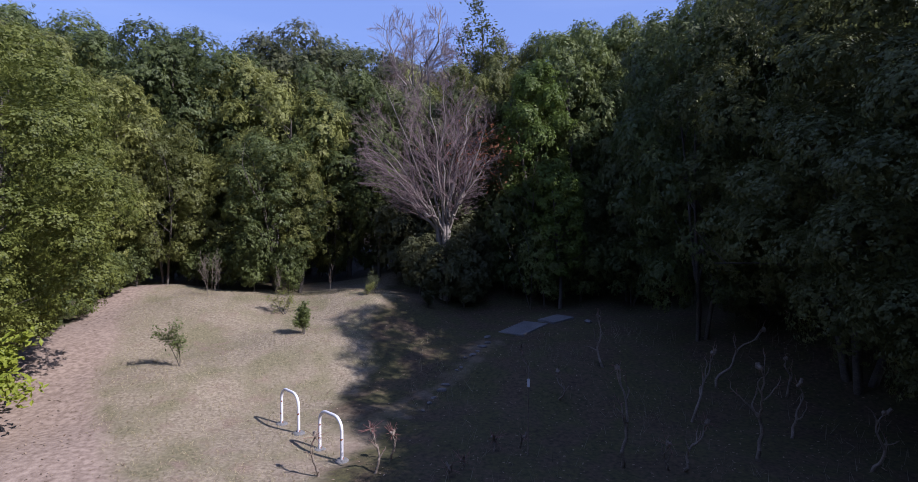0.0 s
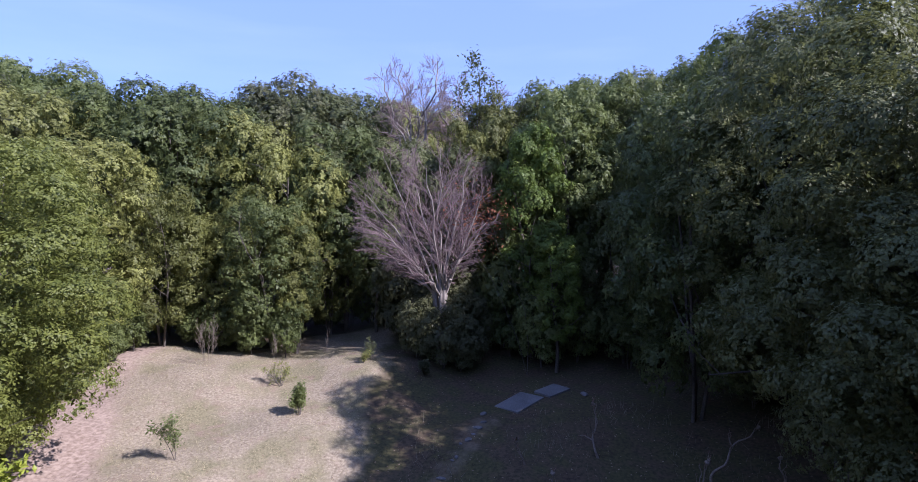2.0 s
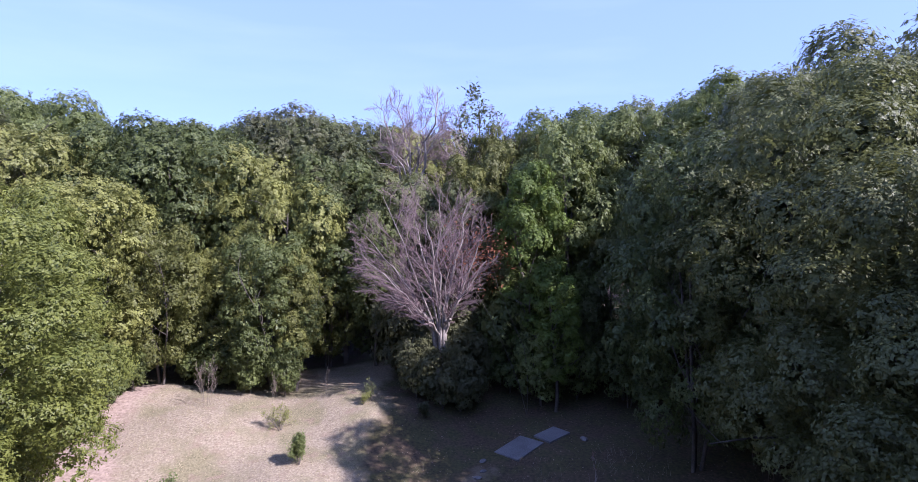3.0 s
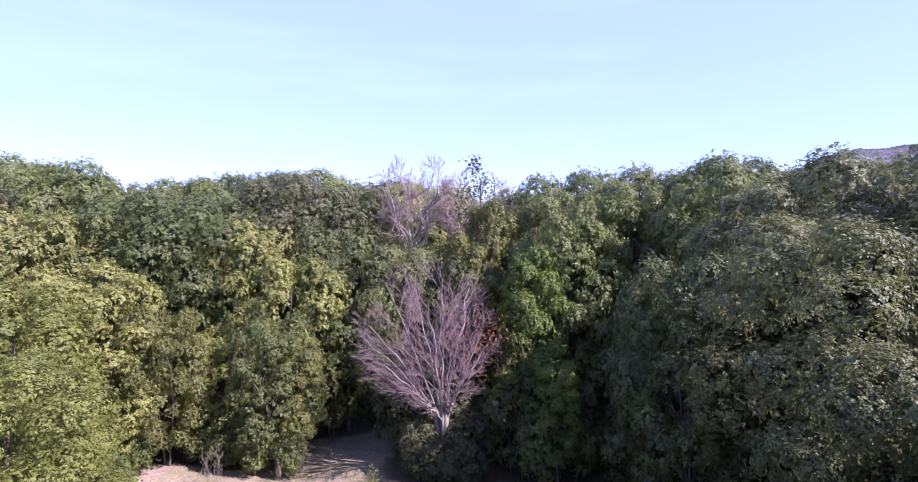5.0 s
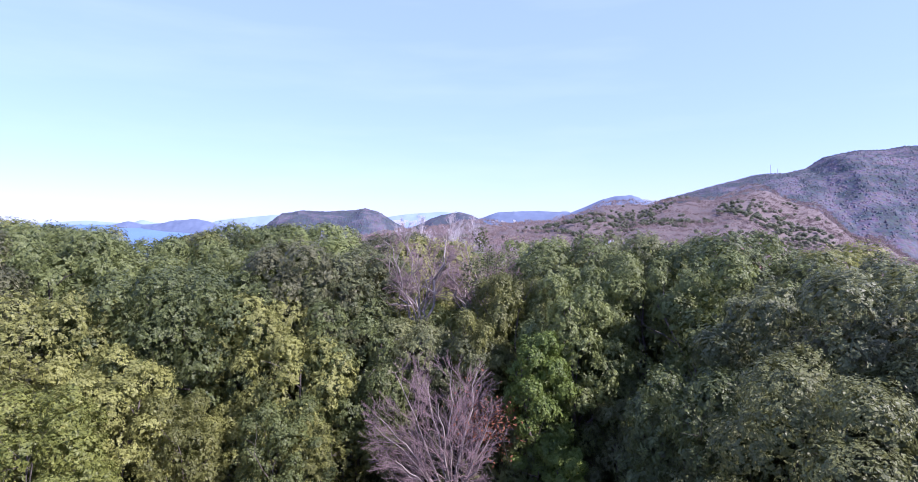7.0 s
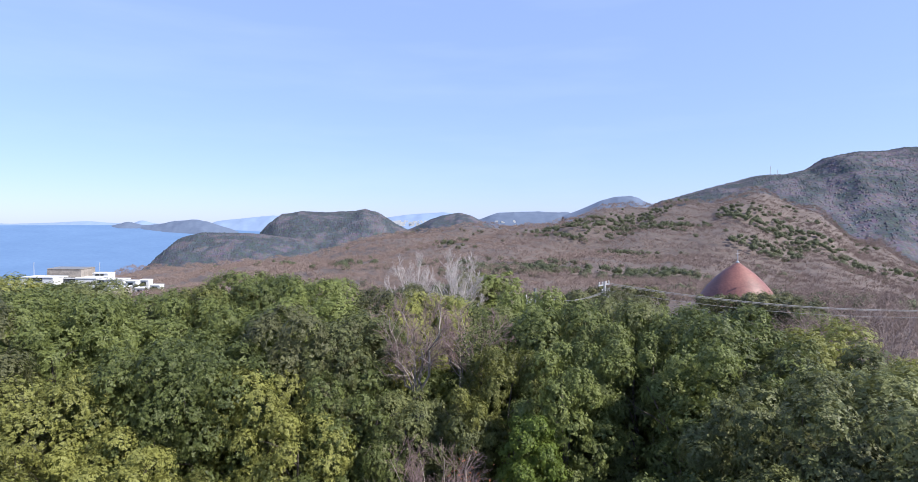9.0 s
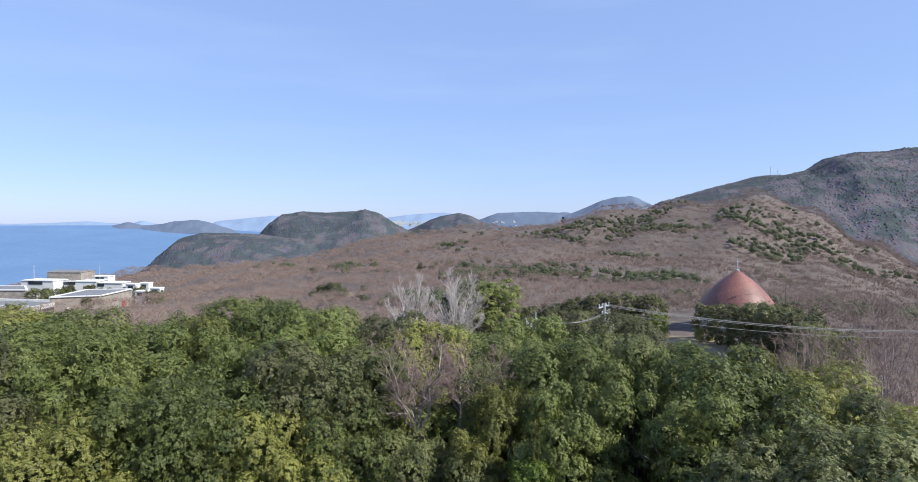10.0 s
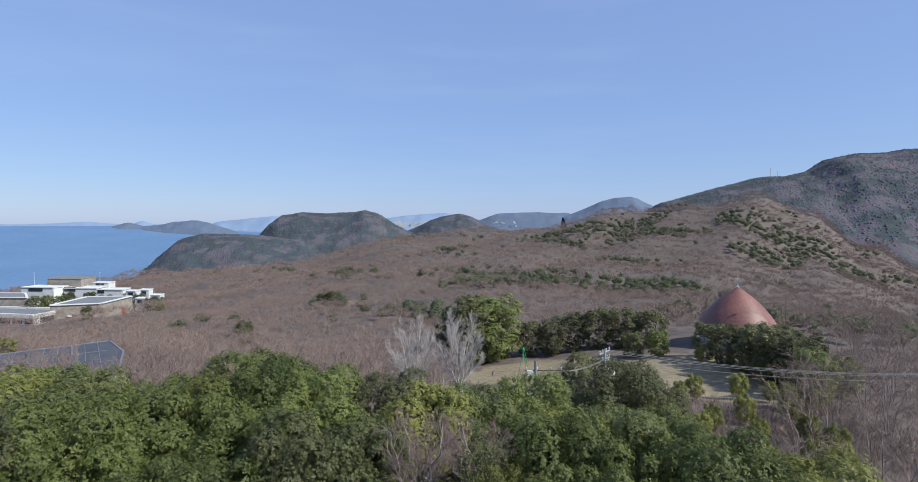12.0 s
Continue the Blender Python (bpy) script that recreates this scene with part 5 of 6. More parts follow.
flagpole(-259, 344, -20, -6.0)
flagpole(-224, 352, -20, -6.5)


def seamed_roof_house():
    """A low building with a dark sheet roof, seen from above over the trees."""
    house = thing("roofed_hall", "low hall with a dark sheet roof and pale seams", "building")
    c = np.array([(-68, 109), (-60, 100), (-52.5, 86), (-74, 74), (-86, 92)], float)
    base = land_z(-69, 98) - 0.5
    bm, _ = prism(c + unit(c.mean(0) - c) * 0.8, base, 1.6)
    part("wall", bm, CONCRETE, house)
    bm, _ = prism(c, 1.6, 1.95)
    part("roof", bm, ROOF_SLATE, house)

    def bar(p, q, w, h):
        d = q - p
        m = Matrix.Translation((*((p + q) / 2), 1.95)) @ Matrix.Rotation(math.atan2(d[1], d[0]), 4, "Z")
        return boxed((np.hypot(*d), w, h), m)

    for k in range(1, 12):
        f = k / 12
        part("seam", bar(c[0] + (c[4] - c[0]) * f, c[2] + (c[3] - c[2]) * f, 0.09, 0.06), ROOF_SEAM, house)
    for f in (0.33, 0.66):
        part("cross_seam", bar(c[0] + (c[2] - c[0]) * f + 0.8 * (c[4] - c[0]) / 30, c[4] + (c[3] - c[4]) * f, 0.09, 0.05), ROOF_SEAM, house)
    for k in range(5):
        part("roof_edge", bar(c[k], c[(k + 1) % 5], 0.3, 0.12), ROOF_SEAM, house)


seamed_roof_house()


def lathe(profile, around=48):
    bm = bmesh.new()
    rings = []
    for r, z in profile:
        rings.append([bm.verts.new((r * math.cos(a), r * math.sin(a), z)) for a in np.arange(around) * 2 * math.pi / around] if r > 0 else [bm.verts.new((0, 0, z))])
    for a, b in zip(rings, rings[1:]):
        for k in range(around):
            k2 = (k + 1) % around
            if len(a) == 1:
                bm.faces.new((a[0], b[k], b[k2]))
            elif len(b) == 1:
                bm.faces.new((a[k], b[0], a[k2]))
            else:
                bm.faces.new((a[k], b[k], b[k2], a[k2]))
    bmesh.ops.recalc_face_normals(bm, faces=bm.faces)
    for f in bm.faces:
        f.smooth = True
    return bm


def cone_house():
    x, y = 67.3, 136.0
    house = thing("cone_roofed_building", "round building under a tall weathered red-brown copper cone", "building", at=Matrix.Translation((x, y, 0)))
    profile = [(0.0, 9.5), (0.5, 9.15), (1.4, 8.5), (2.5, 7.7), (3.6, 6.8), (4.7, 5.8), (6.0, 4.4), (7.2, 2.9), (8.3, 1.2), (9.2, -0.6), (9.4, -0.8), (0.0, -0.7)]
    part("roof", lathe(profile), COPPER, house)
    part("wall", lathe([(0.0, -1.0), (8.2, -1.0), (8.2, land_z(x, y) - 0.5), (0.0, land_z(x, y) - 0.5)]), CONCRETE, house)
    part("cap", lathe([(0, 9.75), (0.18, 9.65), (0.5, 9.2), (0.0, 9.15)], 16), STEEL, house, "pale metal cap")
    finial = part("finial", tube_mesh("finial", [(0, 0, 9.7, 0, 0, 12.4, 0.09, 0.04)], STEEL, 6), STEEL, house)
    part("crossbar", tube_mesh("crossbar", [(-0.5, 0, 11.4, 0.5, 0, 11.4, 0.04, 0.04)], STEEL, 6), STEEL, finial)
    for k in range(24):
        a = 2 * math.pi * k / 24
        seam = [(r * math.cos(a), r * math.sin(a), z) for r, z in profile[1:10]]
        part("seam", tube_mesh("seam", [(*p, *q, 0.008, 0.008) for p, q in zip(seam, seam[1:])], COPPER, 4), COPPER, house)


cone_house()


def street_lamp(x, y, top):
    z = land_z(x, y)
    ob = thing("street_lamp", "thin lamp post with a long flat arm", "street lamp", at=Matrix.Translation((x, y, z)))
    h = top - z
    part("pole", tube_mesh("pole", [(0, 0, -0.3, 0, 0, h, 0.08, 0.05)], BARK, 6), BARK, ob)
    arm = part("arm", tube_mesh("arm", [(0, 0, h, -5.8, 0, h + 0.1, 0.04, 0.03)], BARK, 5), BARK, ob)
    part("lamp_head", boxed((0.9, 0.3, 0.14), Matrix.Translation((-6.1, 0, h + 0.02)), 0.04), BARK, arm)


street_lamp(74.4, 128, 7.9)


def swing_frame(x, y):
    """A green A-framed swing seen along its beam."""
    z = land_z(x, y)
    ob = thing("swing_frame", "green painted A-frame swing on the far meadow", "swing", at=Matrix.Translation((x, y, z)) @ Matrix.Rotation(-0.16, 4, "Z"))
    h, beam = 5.6, 4.0
    for end in (0, 1):
        for s in (-1, 1):
            part("leg", tube_mesh("leg", [(s * 1.1, end * beam, -0.1, 0, end * beam, h, 0.07, 0.07)], GREEN_PAINT, 6), GREEN_PAINT, ob)
    part("beam", tube_mesh("beam", [(0, -0.2, h, 0, beam + 0.2, h, 0.08, 0.08)], GREEN_PAINT, 6), GREEN_PAINT, ob)
    part("finial", lathe([(0, h + 0.9), (0.18, h + 0.5), (0.3, h), (0, h - 0.1)], 10), GREEN_PAINT, ob)
    for k in (0.33, 0.66):
        rope = part("rope", tube_mesh("rope", [(0, beam * k - 0.25, h, 0, beam * k - 0.25, 0.6, 0.02, 0.02)], STEEL, 4), STEEL, ob)
        part("seat", boxed((0.25, 0.6, 0.06), Matrix.Translation((0, beam * k, 0.55))), BARK, rope)


swing_frame(14.6, 128)


def utility_pole(x, y, top, transformer, turn=0.0):
    z = land_z(x, y)
    h = top - z
    ob = thing("utility_pole", "concrete utility pole with a white transformer and insulators" if transformer else "dark slim utility pole with a white switch box",
               "utility pole", "utility poles", at=Matrix.Translation((x, y, z)) @ Matrix.Rotation(turn, 4, "Z"))
    mat = POLE_GREY if transformer else POLE_DARK
    part("pole", tube_mesh("pole", [(0, 0, -0.5, 0, 0, h, 0.17, 0.11)], mat, 10), mat, ob)
    arms = ((h - 0.35, 1.1, 0.15), (h - 1.0, 0.8, 0.5)) if transformer else ((h - 0.9, 1.6, 0.7), (h - 2.6, 0.8, -0.3))
    for zz, half, shift in arms:
        arm = part("crossarm", boxed((2 * half, 0.09, 0.10), Matrix.Translation((shift, 0.12, zz))), STEEL if transformer else BARK, ob)
        for f in (-0.9, -0.35, 0.35, 0.9):
            m = Matrix.Translation((shift + f * half, 0.12, zz + 0.1))
            bm = lathe([(0, 0.26), (0.04, 0.25), (0.075, 0.18), (0.045, 0.14), (0.075, 0.08), (0.03, 0.0), (0, 0.0)], 8)
            bmesh.ops.transform(bm, matrix=m, verts=bm.verts)
            part("insulator", bm, CONCRETE, arm)
    if transformer:
        for dx, dz, r, hh in ((0.5, -2.7, 0.30, 1.05), (0.42, -1.75, 0.17, 0.55), (1.15, -3.0, 0.20, 0.5), (1.6, -2.75, 0.17, 0.45)):
            bm = lathe([(0, hh), (r * 0.8, hh), (r, hh * 0.92), (r, 0.06), (r * 0.85, 0), (0, 0)], 14)
            bmesh.ops.transform(bm, matrix=Matrix.Translation((dx, -0.1, h + dz)), verts=bm.verts)
            can = part("transformer", bm, CONCRETE, ob, "white transformer can")
            for s in (-0.5, 0.5):
                b2 = lathe([(0, 0.28), (0.05, 0.26), (0.08, 0.12), (0.04, 0), (0, 0)], 8)
                bmesh.ops.transform(b2, matrix=Matrix.Translation((dx + s * r, -0.1, h + dz + hh)), verts=b2.verts)
                part("bushing", b2, CONCRETE, can)
        part("bracket", boxed((2.0, 0.1, 0.1), Matrix.Translation((0.85, 0, h - 2.95))), STEEL, ob)
    else:
        part("switch_box", boxed((0.5, 0.35, 0.5), Matrix.Translation((-0.5, 0, h - 1.3)), 0.04), CONCRETE, ob, "white switch box")
        part("lower_box", boxed((0.5, 0.3, 0.25), Matrix.Translation((-0.5, 0, h - 2.9)), 0.03), CONCRETE, ob, "white lower box")
        part("hanger", tube_mesh("hanger", [(-1.2, 0, h - 1.0, -1.2, 0, h - 3.3, 0.03, 0.03)], STEEL, 5), STEEL, ob)
    return ob


utility_pole(6.3, 46.1, 13.55, False)
utility_pole(12.9, 49.4, 13.75, True, 0.9)


def cable(p, q, sag, radius=0.014):
    p, q = np.array(p, float), np.array(q, float)
    t = np.linspace(0, 1, 25)[:, None]
    pts = p + (q - p) * t - np.array([0, 0, 1.0]) * sag * 4 * t * (1 - t)
    ob = new("cable", tube_mesh("cable", np.column_stack([pts[:-1], pts[1:], np.full(24, radius), np.full(24, radius)]), CABLE, 4))
    return tagged(ob, "grey overhead cable slung from a utility pole", "cable", "overhead cables")


for dx, z in ((-0.6, 13.6), (0.1, 13.6), (0.8, 13.55), (0.5, 12.9)):
    cable((13.0 + 0.6 * dx, 49.5 + 0.7 * dx, z), (72.0 + 0.6 * dx, 54.6 + 0.7 * dx, z - 1.1), 2.3, 0.016)
utility_pole(72.0, 54.5, 12.6, True, 0.9)
for k in range(3):
    cable((6.6 + 0.5 * k, 46.2, 12.75), (12.7 + 0.3 * k, 49.2 + 0.3 * k, 12.9), 0.5, 0.018)


def hill_mast(x, y, low, high):
    ob = thing("radio_mast", "thin lattice radio mast on the wooded mountain", "mast", "radio masts", at=Matrix.Translation((x, y, low)))
    h = high - low
    for k in range(3):
        a = k * 2.09
        part("leg", tube_mesh("leg", [(2.2 * math.cos(a), 2.2 * math.sin(a), 0, 0.5 * math.cos(a), 0.5 * math.sin(a), h, 0.4, 0.3)], CONCRETE, 4), CONCRETE, ob)
    for k in range(1, 6):
        part("brace", boxed((3.6 - 0.5 * k, 0.4, 0.4), Matrix.Translation((0, 0, h * k / 6))), CONCRETE, ob)


hill_mast(1029.3, 1880, 160, 204)
hill_mast(1052.6, 1880, 160, 192)


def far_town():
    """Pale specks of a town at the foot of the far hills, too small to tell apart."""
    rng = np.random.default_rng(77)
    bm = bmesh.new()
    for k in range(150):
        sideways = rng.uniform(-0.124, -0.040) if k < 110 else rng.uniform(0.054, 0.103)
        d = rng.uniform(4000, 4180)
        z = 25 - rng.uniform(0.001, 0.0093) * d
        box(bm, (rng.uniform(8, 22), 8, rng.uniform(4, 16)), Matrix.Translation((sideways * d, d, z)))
    me = bpy.data.meshes.new("town")
    bm.to_mesh(me)
    bm.free()
    me.materials.append(CONCRETE)
    tagged(new("town", me), "pale far-off town at the foot of hazy hills", "town", kind="stuff")


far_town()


# ---- the clearing ----
WHITE_PAINT = material("chipped_white_paint", (0.620, 0.600, 0.600), (0.820, 0.800, 0.800), 3.0, 0.5, 0.1, 25.0)
RUST = material("rust_patch", (0.180, 0.060, 0.030), (0.330, 0.140, 0.080), 12.0, 0.9, 0.2, 60.0)
SLAB = material("old_concrete", (0.105, 0.100, 0.095), (0.220, 0.210, 0.198), 1.6, 0.9, 0.4, 30.0)
PEBBLE = material("grey_stone", (0.080, 0.074, 0.066), (0.210, 0.195, 0.180), 3.0, 0.9, 0.4, 30.0, spread=0.4)


def hoop_barrier(x, y, turn):
    """A bent white pipe on two concrete footings, paint chipped to rust."""
    z = land_z(x, y)
    ob = thing("hoop_barrier", "white painted steel hoop barrier with rust chips, set in the lawn", "barrier", "hoop barriers",
               at=Matrix.Translation((x, y, z)) @ Matrix.Rotation(turn, 4, "Z"))
    half, high, bend, r = 0.38, 0.82, 0.24, 0.032
    pts = [(-half, 0, -0.15), (-half, 0, high - bend)]
    pts += [(-half + bend * (1 - math.cos(a)), 0, high - bend + bend * math.sin(a)) for a in np.linspace(0.15, math.pi / 2, 9)]
    pts += [(half - bend * (1 - math.cos(a)), 0, high - bend + bend * math.sin(a)) for a in np.linspace(math.pi / 2, 0.15, 9)]
    pts += [(half, 0, high - bend), (half, 0, -0.15)]
    ring = [(math.cos(a), math.sin(a)) for a in np.arange(14) * 2 * math.pi / 14]
    verts, faces = [], []
    for k, p in enumerate(pts):
        d = Vector(pts[min(k + 1, len(pts) - 1)]) - Vector(pts[max(k - 1, 0)])
        out = Vector((d.z, 0, -d.x)).normalized()
        verts += [tuple(Vector(p) + out * r * c + Vector((0, r * s, 0))) for c, s in ring]
        if k:
            faces += [[14 * (k - 1) + i, 14 * (k - 1) + (i + 1) % 14, 14 * k + (i + 1) % 14, 14 * k + i] for i in range(14)]
    part("pipe", mesh_from("pipe", verts, faces, WHITE_PAINT, True), WHITE_PAINT, ob)
    for s in (-1, 1):
        foot = part("footing", lathe([(0, 0.035), (0.10, 0.035), (0.14, 0.0), (0.14, -0.1), (0, -0.1)], 14), SLAB, ob, "round concrete footing")
        foot.location = (s * half, 0, 0)
        for k, (zz, a) in enumerate(((0.05, 0.4), (0.11, 2.0), (0.33 + 0.08 * s, -1.2), (0.47 - 0.05 * s, -0.4), (0.40, 2.6))):
            bm = bmesh.new()
            bmesh.ops.create_icosphere(bm, subdivisions=2, radius=1.0, matrix=Matrix.Diagonal((0.012, 0.019, 0.035 - 0.004 * k, 1)))
            chip = part("rust_chip", bm, RUST, ob, "rusty chipped patch")
            chip.matrix_basis = Matrix.Translation((s * half, 0, zz)) @ Matrix.Rotation(a, 4, "Z") @ Matrix.Translation((0.0245, 0, 0))
    return ob


hoop_barrier(-3.67, 12.17, -0.80)
hoop_barrier(-2.52, 10.98, -0.76)


def slab(x, y, w, d, turn):
    """A slab bedded on the slope, its top just clear of the earth."""
    ob = new("concrete_slab", bpy.data.meshes.new("concrete_slab"))
    boxed((w, d, 0.12), Matrix.Translation((0, 0, -0.075)), 0.015).to_mesh(ob.data)
    ob.data.materials.append(SLAB)
    up = Vector(((land_z(x - 0.6, y) - land_z(x + 0.6, y)) / 1.2, (land_z(x, y - 0.6) - land_z(x, y + 0.6)) / 1.2, 1.0)).normalized()
    tilt = Vector((0, 0, 1)).rotation_difference(up).to_matrix().to_4x4()
    ob.matrix_basis = Matrix.Translation((x, y, land_z(x, y))) @ tilt @ Matrix.Rotation(turn, 4, "Z")
    return tagged(ob, "worn grey concrete slab lying on the shaded ground", "slab", "concrete slabs")


slab(2.15, 18.85, 1.35, 1.05, 0.75)
slab(3.35, 19.5, 1.05, 0.75, 0.7)


def stone(x, y, size, seed):
    rng = np.random.default_rng(seed)
    bm = bmesh.new()
    bmesh.ops.create_icosphere(bm, subdivisions=2, radius=1.0)
    for v in bm.verts:
        v.co = Vector(v.co) * (1 + 0.25 * noise.noise(v.co * 1.7 + Vector((seed, 0, 0)))) * size
        v.co.z *= 0.55
        v.co.x *= 1.5
    me = bpy.data.meshes.new("stone")
    bm.to_mesh(me)
    bm.free()
    me.materials.append(PEBBLE)
    ob = new("stone", me)
    ob.matrix_basis = Matrix.Translation((x, y, land_z(x, y) + size * 0.12)) @ Matrix.Rotation(rng.uniform(0, 3.1), 4, "Z")
    return tagged(ob, "grey edging stone half sunk in the earth", "stone", "edging stones")


rng3 = np.random.default_rng(41)
for k in range(13):
    f = k / 12
    stone(-0.95 + 1.9 * f + rng3.uniform(-0.1, 0.1), 13.2 + 4.9 * f + rng3.uniform(-0.2, 0.2), rng3.uniform(0.04, 0.11), k)
stone(4.4, 19.2, 0.12, 63)

stub_spec = [(14, 0.36, 0.34, 5, 0.65, 0.36, 0.75, 0.3), (7, 0.38, 0.36, 5, 0.7, 0.30, 0.6, 0.5), (2, 0.2, 0.1, 0, 0, 0, 0, 0)]
BARK_STUB = material("pruned_bark", (0.110, 0.085, 0.062), (0.300, 0.240, 0.185), 4.0, 0.9, 0.5, 40.0)
BARK_RED = material("reddish_twig", (0.170, 0.070, 0.060), (0.330, 0.160, 0.130), 4.0, 0.8, 0.0, 40.0)


def pruned_shrub(x, y, height, seed, lean=(0, 0), thick=0.035, tuft=0):
    """A hard-pruned leafless stem with knuckles and a few thin shoots."""
    rng = np.random.default_rng(seed)
    ob = thing("pruned_shrub", "hard-pruned leafless shrub with crooked grey-brown stems", "shrub", "pruned shrubs", at=Matrix.Translation((x, y, land_z(x, y))))
    segs = []
    grow(rng, (0, 0, -0.1), (lean[0], lean[1], 1), height * 0.9, thick, 0, stub_spec, segs)
    part("stem", tube_mesh("stem", [s[1:] for s in segs if s[0] < 2], BARK_STUB, 6), BARK_STUB, ob)
    top = np.array([s[4:7] for s in segs if s[0] == 0][-1])
    knob = [(*(top + rng.normal(0, 0.02, 3)), *(top + [0, 0, 0.05] + rng.normal(0, 0.03, 3)), thick * 1.2, thick * 0.9) for _ in range(3)]
    part("knuckle", tube_mesh("knuckle", knob, BARK_STUB, 6), BARK_STUB, ob)
    shoots = [s[1:] for s in segs if s[0] == 2][::2]
    for _ in range(tuft):
        e = unit(rng.normal(0, 1, 3) + [0, 0, 0.5])
        shoots.append((*top, *(top + e * rng.uniform(0.1, 0.3)), 0.005, 0.003))
    for s in shoots:
        part("shoot", tube_mesh("shoot", [s], BARK_RED, 3), BARK_RED, ob)
    return ob


for k, (x, y, h, lx, tuft) in enumerate((
        (-2.55, 10.1, 1.0, -0.1, 10), (-1.6, 10.1, 1.15, 0.15, 26), (-1.35, 10.7, 0.75, 0.1, 22), (0.05, 10.3, 0.35, 0.2, 14), (0.65, 11.0, 0.4, 0.0, 18), (-0.2, 10.1, 0.3, 0.4, 8),
        (1.2, 11.3, 0.5, 0.1, 10), (3.07, 10.6, 2.3, 0.1, 4), (4.2, 10.4, 1.4, -0.15, 8), (4.1, 10.5, 1.1, -0.9, 6), (5.7, 10.6, 2.5, -0.15, 2), (3.95, 15.3, 1.8, 0.05, 6),
        (6.6, 14.4, 2.4, -0.1, 0), (8.0, 13.7, 1.4, -0.35, 0), (5.2, 12.6, 2.0, 0.2, 2), (2.4, 13.6, 1.0, 0.1, 6), (6.9, 11.6, 1.5, 0.3, 2), (1.9, 15.0, 0.9, 0.1, 4), (7.5, 10.2, 1.6, 0.1, 2))):
    pruned_shrub(x, y, h, 200 + k, (lx, 0.0), 0.022 + 0.009 * h, tuft)


def sapling(x, y, height, seed, mat, label, leaf_size=0.07, per=9, stems=3, spread=0.35, first=0.2):
    """A small leafy shrub: a few thin stems and separate leaves along them."""
    rng = np.random.default_rng(seed)
    ob = thing("young_shrub", label, "shrub", "young shrubs", at=Matrix.Translation((x, y, land_z(x, y))))
    segs = []
    spec = [(5, 0.12, 0.1, 6, 0.6, 0.42 if first < 0.5 else 0.2, 0.6, first), (3, 0.2, 0.15, 2, 0.6, 0.5, 0.6, 0.3), (2, 0.2, 0.1, 0, 0, 0, 0, 0)]
    for k in range(stems):
        a = rng.uniform(0, 6.28)
        grow(rng, (0, 0, -0.05), (spread * math.cos(a), spread * math.sin(a), 1), height * rng.uniform(0.7, 1.0), 0.012, 0, spec, segs)
    part("stem", tube_mesh("stem", [s[1:] for s in segs], BARK, 4), BARK, ob)
    ends = np.array([s[4:7] for s in segs if s[0] > 0])
    c = np.repeat(ends, per, 0) + rng.normal(0, 0.055 * max(height, 0.8), (len(ends) * per, 3))
    v, f = leaves(rng, c, np.tile([[0.1, -0.2, 1.0]], (len(c), 1)), leaf_size, aspect=0.45)
    part("foliage", mesh_from("foliage", v, f, mat), mat, ob)
    return ob


sapling(-7.35, 14.8, 1.35, 301, LEAF_GREEN, "loose young evergreen shrub on the dry lawn", 0.085, 7, 2, 0.08)
sapling(-4.75, 17.3, 0.95, 302, LEAF_GREEN, "dense young evergreen shrub leaning on the lawn", 0.085, 14, 4, 0.25)
sapling(-6.0, 19.4, 0.8, 303, LEAF_OLIVE, "sparse wispy young shrub on the lawn", 0.06, 4, 5, 0.7)
sapling(-3.1, 21.0, 0.75, 304, LEAF_GREY, "small grey-green sapling at the lawn's shaded edge", 0.06, 5, 3, 0.3)
sapling(-1.1, 20.4, 0.6, 305, LEAF_DARK, "small dark shrub standing in the shade", 0.08, 8, 3, 0.3)
sapling(-3.4, 20.6, 0.5, 306, LEAF_OLIVE, "low wispy shrub beside the shaded lawn", 0.05, 4, 4, 0.7)
sapling(2.75, 21.7, 7.2, 307, LEAF_RUST, "thin sapling holding withered rust-brown leaves", 0.15, 9, 2, 0.03, 0.8)


def big_leaf_shrub():
    rng = np.random.default_rng(400)
    x, y = -10.0, 11.2
    ob = thing("large_leaved_shrub", "yellow-green large-leaved shrub overhanging the earth path", "shrub", at=Matrix.Translation((x, y, land_z(x, y))))
    segs = []
    spec = [(5, 0.15, 0.06, 7, 0.7, 0.5, 0.6, 0.3), (3, 0.2, 0.12, 3, 0.7, 0.5, 0.6, 0.3), (2, 0.2, 0.1, 0, 0, 0, 0, 0)]
    for k in range(6):
        a = rng.uniform(0, 6.28)
        grow(rng, (0, 0, -0.1), (0.9 * math.cos(a), 0.9 * math.sin(a), 0.9), 2.1, 0.03, 0, spec, segs)
    part("stem", tube_mesh("stem", [s[1:] for s in segs], BARK, 5), BARK, ob)
    ends = np.array([s[4:7] for s in segs if s[0] == 2])
    c = np.repeat(ends, 9, 0)
    c = c + rng.normal(0, 0.09, c.shape)
    v, f = leaves(rng, c, np.tile([[0.2, -0.3, 1.0]], (len(c), 1)), 0.17, aspect=0.45)
    part("foliage", mesh_from("foliage", v, f, LEAF_YELLOW), LEAF_YELLOW, ob)


big_leaf_shrub()

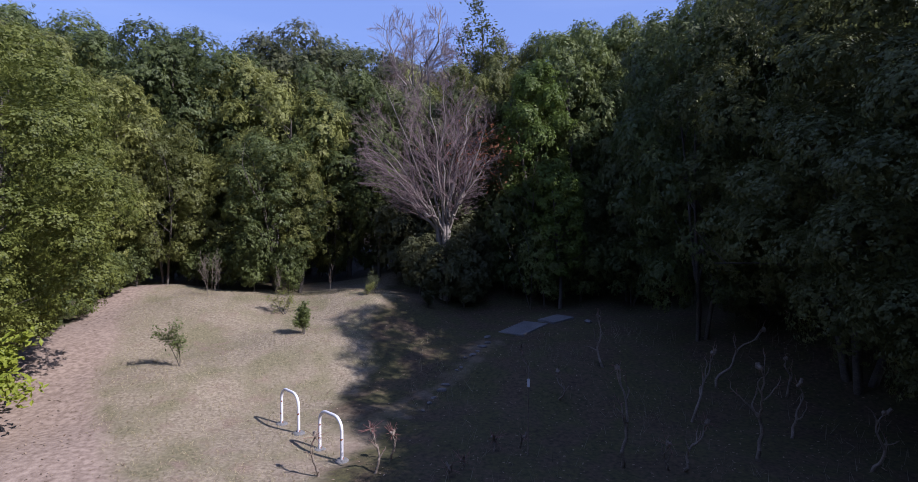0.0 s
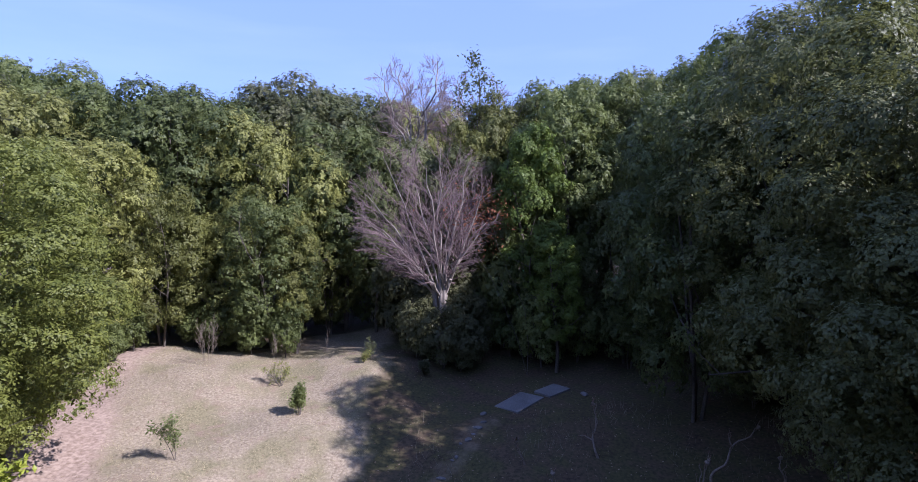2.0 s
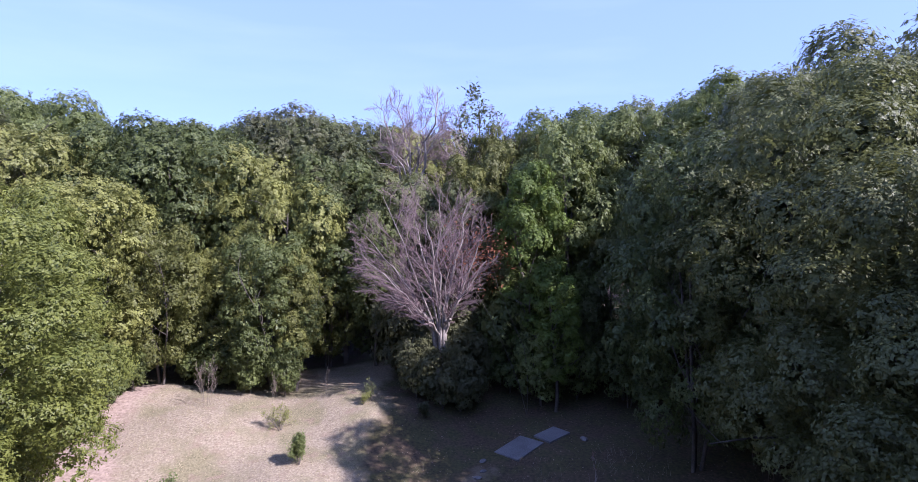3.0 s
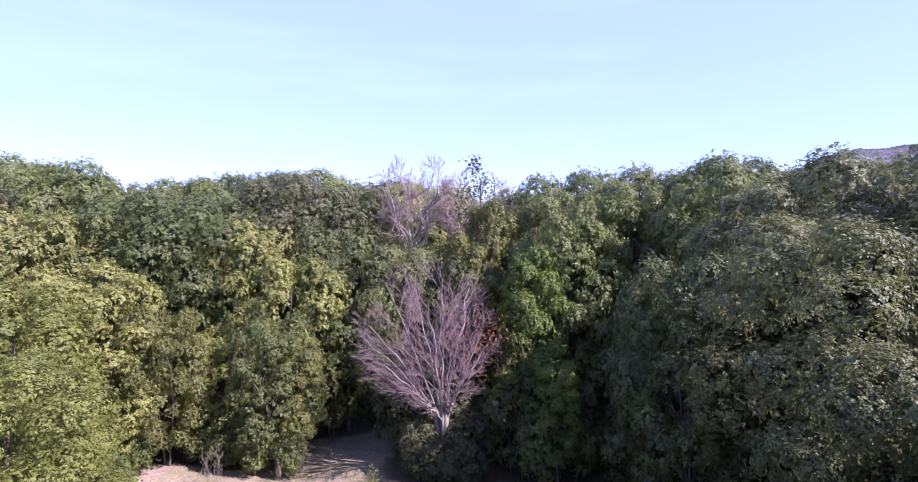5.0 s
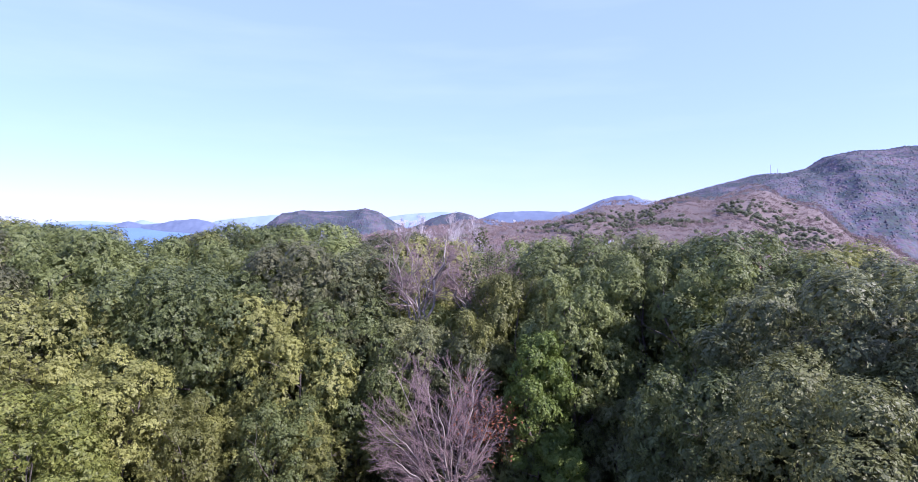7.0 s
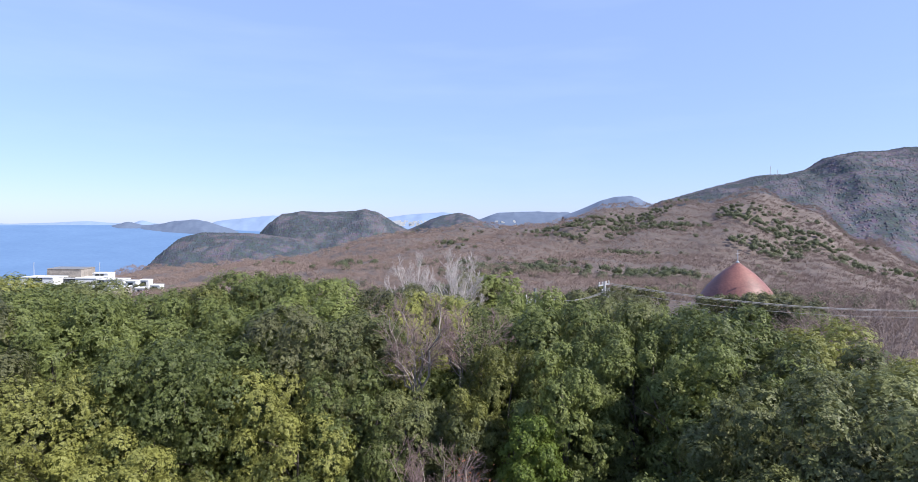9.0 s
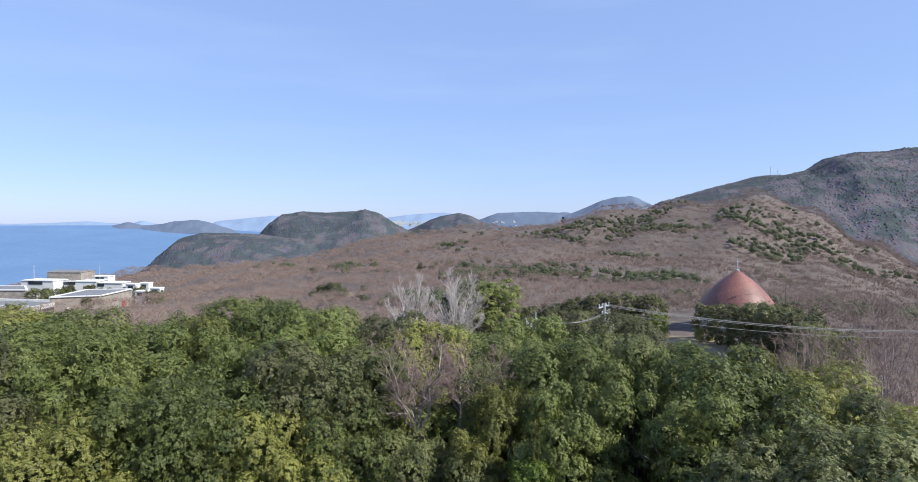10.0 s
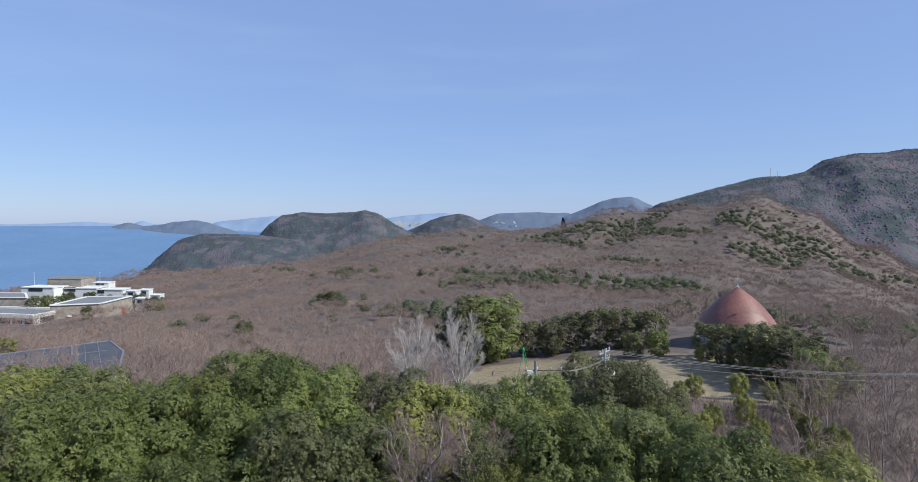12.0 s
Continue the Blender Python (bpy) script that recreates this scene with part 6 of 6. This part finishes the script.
stick_spec = [(5, 0.10, 0.06, 6, 0.5, 0.5, 0.5, 0.3), (3, 0.15, 0.08, 5, 0.5, 0.5, 0.6, 0.3), (2, 0.15, 0.05, 0, 0, 0, 0, 0)]
for k, (x, y, h, n) in enumerate(((-9.07, 20.6, 1.5, 6), (-5.0, 21.9, 1.1, 1), (-6.9, 21.6, 1.1, 3))):
    ob = bare_tree("bare_shrub", "small leafless multi-stemmed shrub at the lawn's edge", 500 + k, stick_spec, n, h, 0.008, 0.28 if n > 1 else 0.1, BARK_STUB, BARK_STUB, 0, "bare shrubs", 5)
    ob["category"] = "shrub"
    ob.matrix_basis = Matrix.Translation((x, y, land_z(x, y) + 0.15)) @ Matrix.Diagonal((0.55, 0.55, 1, 1))


def tag_stake():
    x, y = 1.35, 10.94
    ob = thing("tagged_stake", "thin stake with a small white tag among pruned shrubs", "stake", at=Matrix.Translation((x, y, land_z(x, y))))
    part("stake", tube_mesh("stake", [(0, 0, -0.1, 0.0, 0, 1.75, 0.014, 0.010)], BARK_STUB, 6), BARK_STUB, ob)
    part("tag", boxed((0.055, 0.012, 0.16), Matrix.Translation((0, -0.02, 1.34))), WHITE_PAINT, ob, "small white tag")


tag_stake()


# ---- grass and litter ----
def lawn_scatter():
    rng = np.random.default_rng(600)
    x, y = rng.uniform(-14, 5, 60000), rng.uniform(7, 23, 60000)
    keep = (lawn_amount(x, y) > 0.5) & (path_amount(x, y) + rng.uniform(0, 0.5, len(x)) < 0.75)
    x, y = x[keep][:26000], y[keep][:26000]
    z = land(x, y)
    n = len(x)
    p = np.stack([x, y, z - 0.005], 1)
    lean = unit(np.stack([rng.normal(0, 0.7, n), rng.normal(0, 0.7, n), np.ones(n) * 0.8], 1))
    side = unit(np.cross(lean, rng.normal(0, 1, (n, 3)))) * 0.007
    h = rng.uniform(0.03, 0.09, (n, 1))
    v = np.stack([p - side, p + side, p + lean * h], 1).reshape(-1, 3)
    mat = material("dry_grass", (0.150, 0.125, 0.055), (0.480, 0.400, 0.240), 0.6, 0.9, 0.0, 6.0, island=0.9)
    tagged(new("grass", mesh_from("grass", v, np.arange(3 * n).reshape(-1, 3), mat)), "short dry straw-coloured winter grass", "grass", kind="stuff")
    x, y = rng.uniform(-1.5, 11, 2600), rng.uniform(8.5, 18.5, 2600)
    patchy = np.sin(x * 1.7 + 0.6 * y) + np.sin(y * 1.3 - 0.8 * x + 1.0) + rng.normal(0, 0.6, len(x))
    x, y = x[patchy > 0.1], y[patchy > 0.1]
    p = np.stack([x, y, land(x, y) - 0.02], 1)
    lean = unit(np.stack([rng.normal(0, 0.45, len(x)), rng.normal(0, 0.45, len(x)), np.ones(len(x))], 1))
    side = unit(np.cross(lean, rng.normal(0, 1, p.shape))) * 0.006
    tip = p + lean * rng.uniform(0.08, 0.42, (len(x), 1))
    v = np.stack([p - side, p + side, tip], 1).reshape(-1, 3)
    mat = material("dry_stalk", (0.110, 0.092, 0.058), (0.330, 0.285, 0.200), 0.8, 0.9, 0.0, 6.0, island=0.8)
    tagged(new("dry_stalks", mesh_from("dry_stalks", v, np.arange(len(v)).reshape(-1, 3), mat)), "thin dry stalks and weeds on the shaded ground", "weeds", kind="stuff")
    x, y = rng.uniform(-15, 12, 6000), rng.uniform(6, 24, 6000)
    c = np.stack([x, y, land(x, y) + 0.012], 1)
    v, f = leaves(rng, c, np.tile([[0, 0, 2.0]], (len(c), 1)), 0.06, droop=0.0, aspect=0.55)
    mat = material("fallen_leaves", (0.110, 0.072, 0.045), (0.360, 0.270, 0.180), 1.0, 0.9, 0.0, 8.0, island=1.0)
    tagged(new("leaf_litter", mesh_from("leaf_litter", v, f, mat)), "fallen dry leaves strewn over the ground", "leaves", kind="stuff")


lawn_scatter()
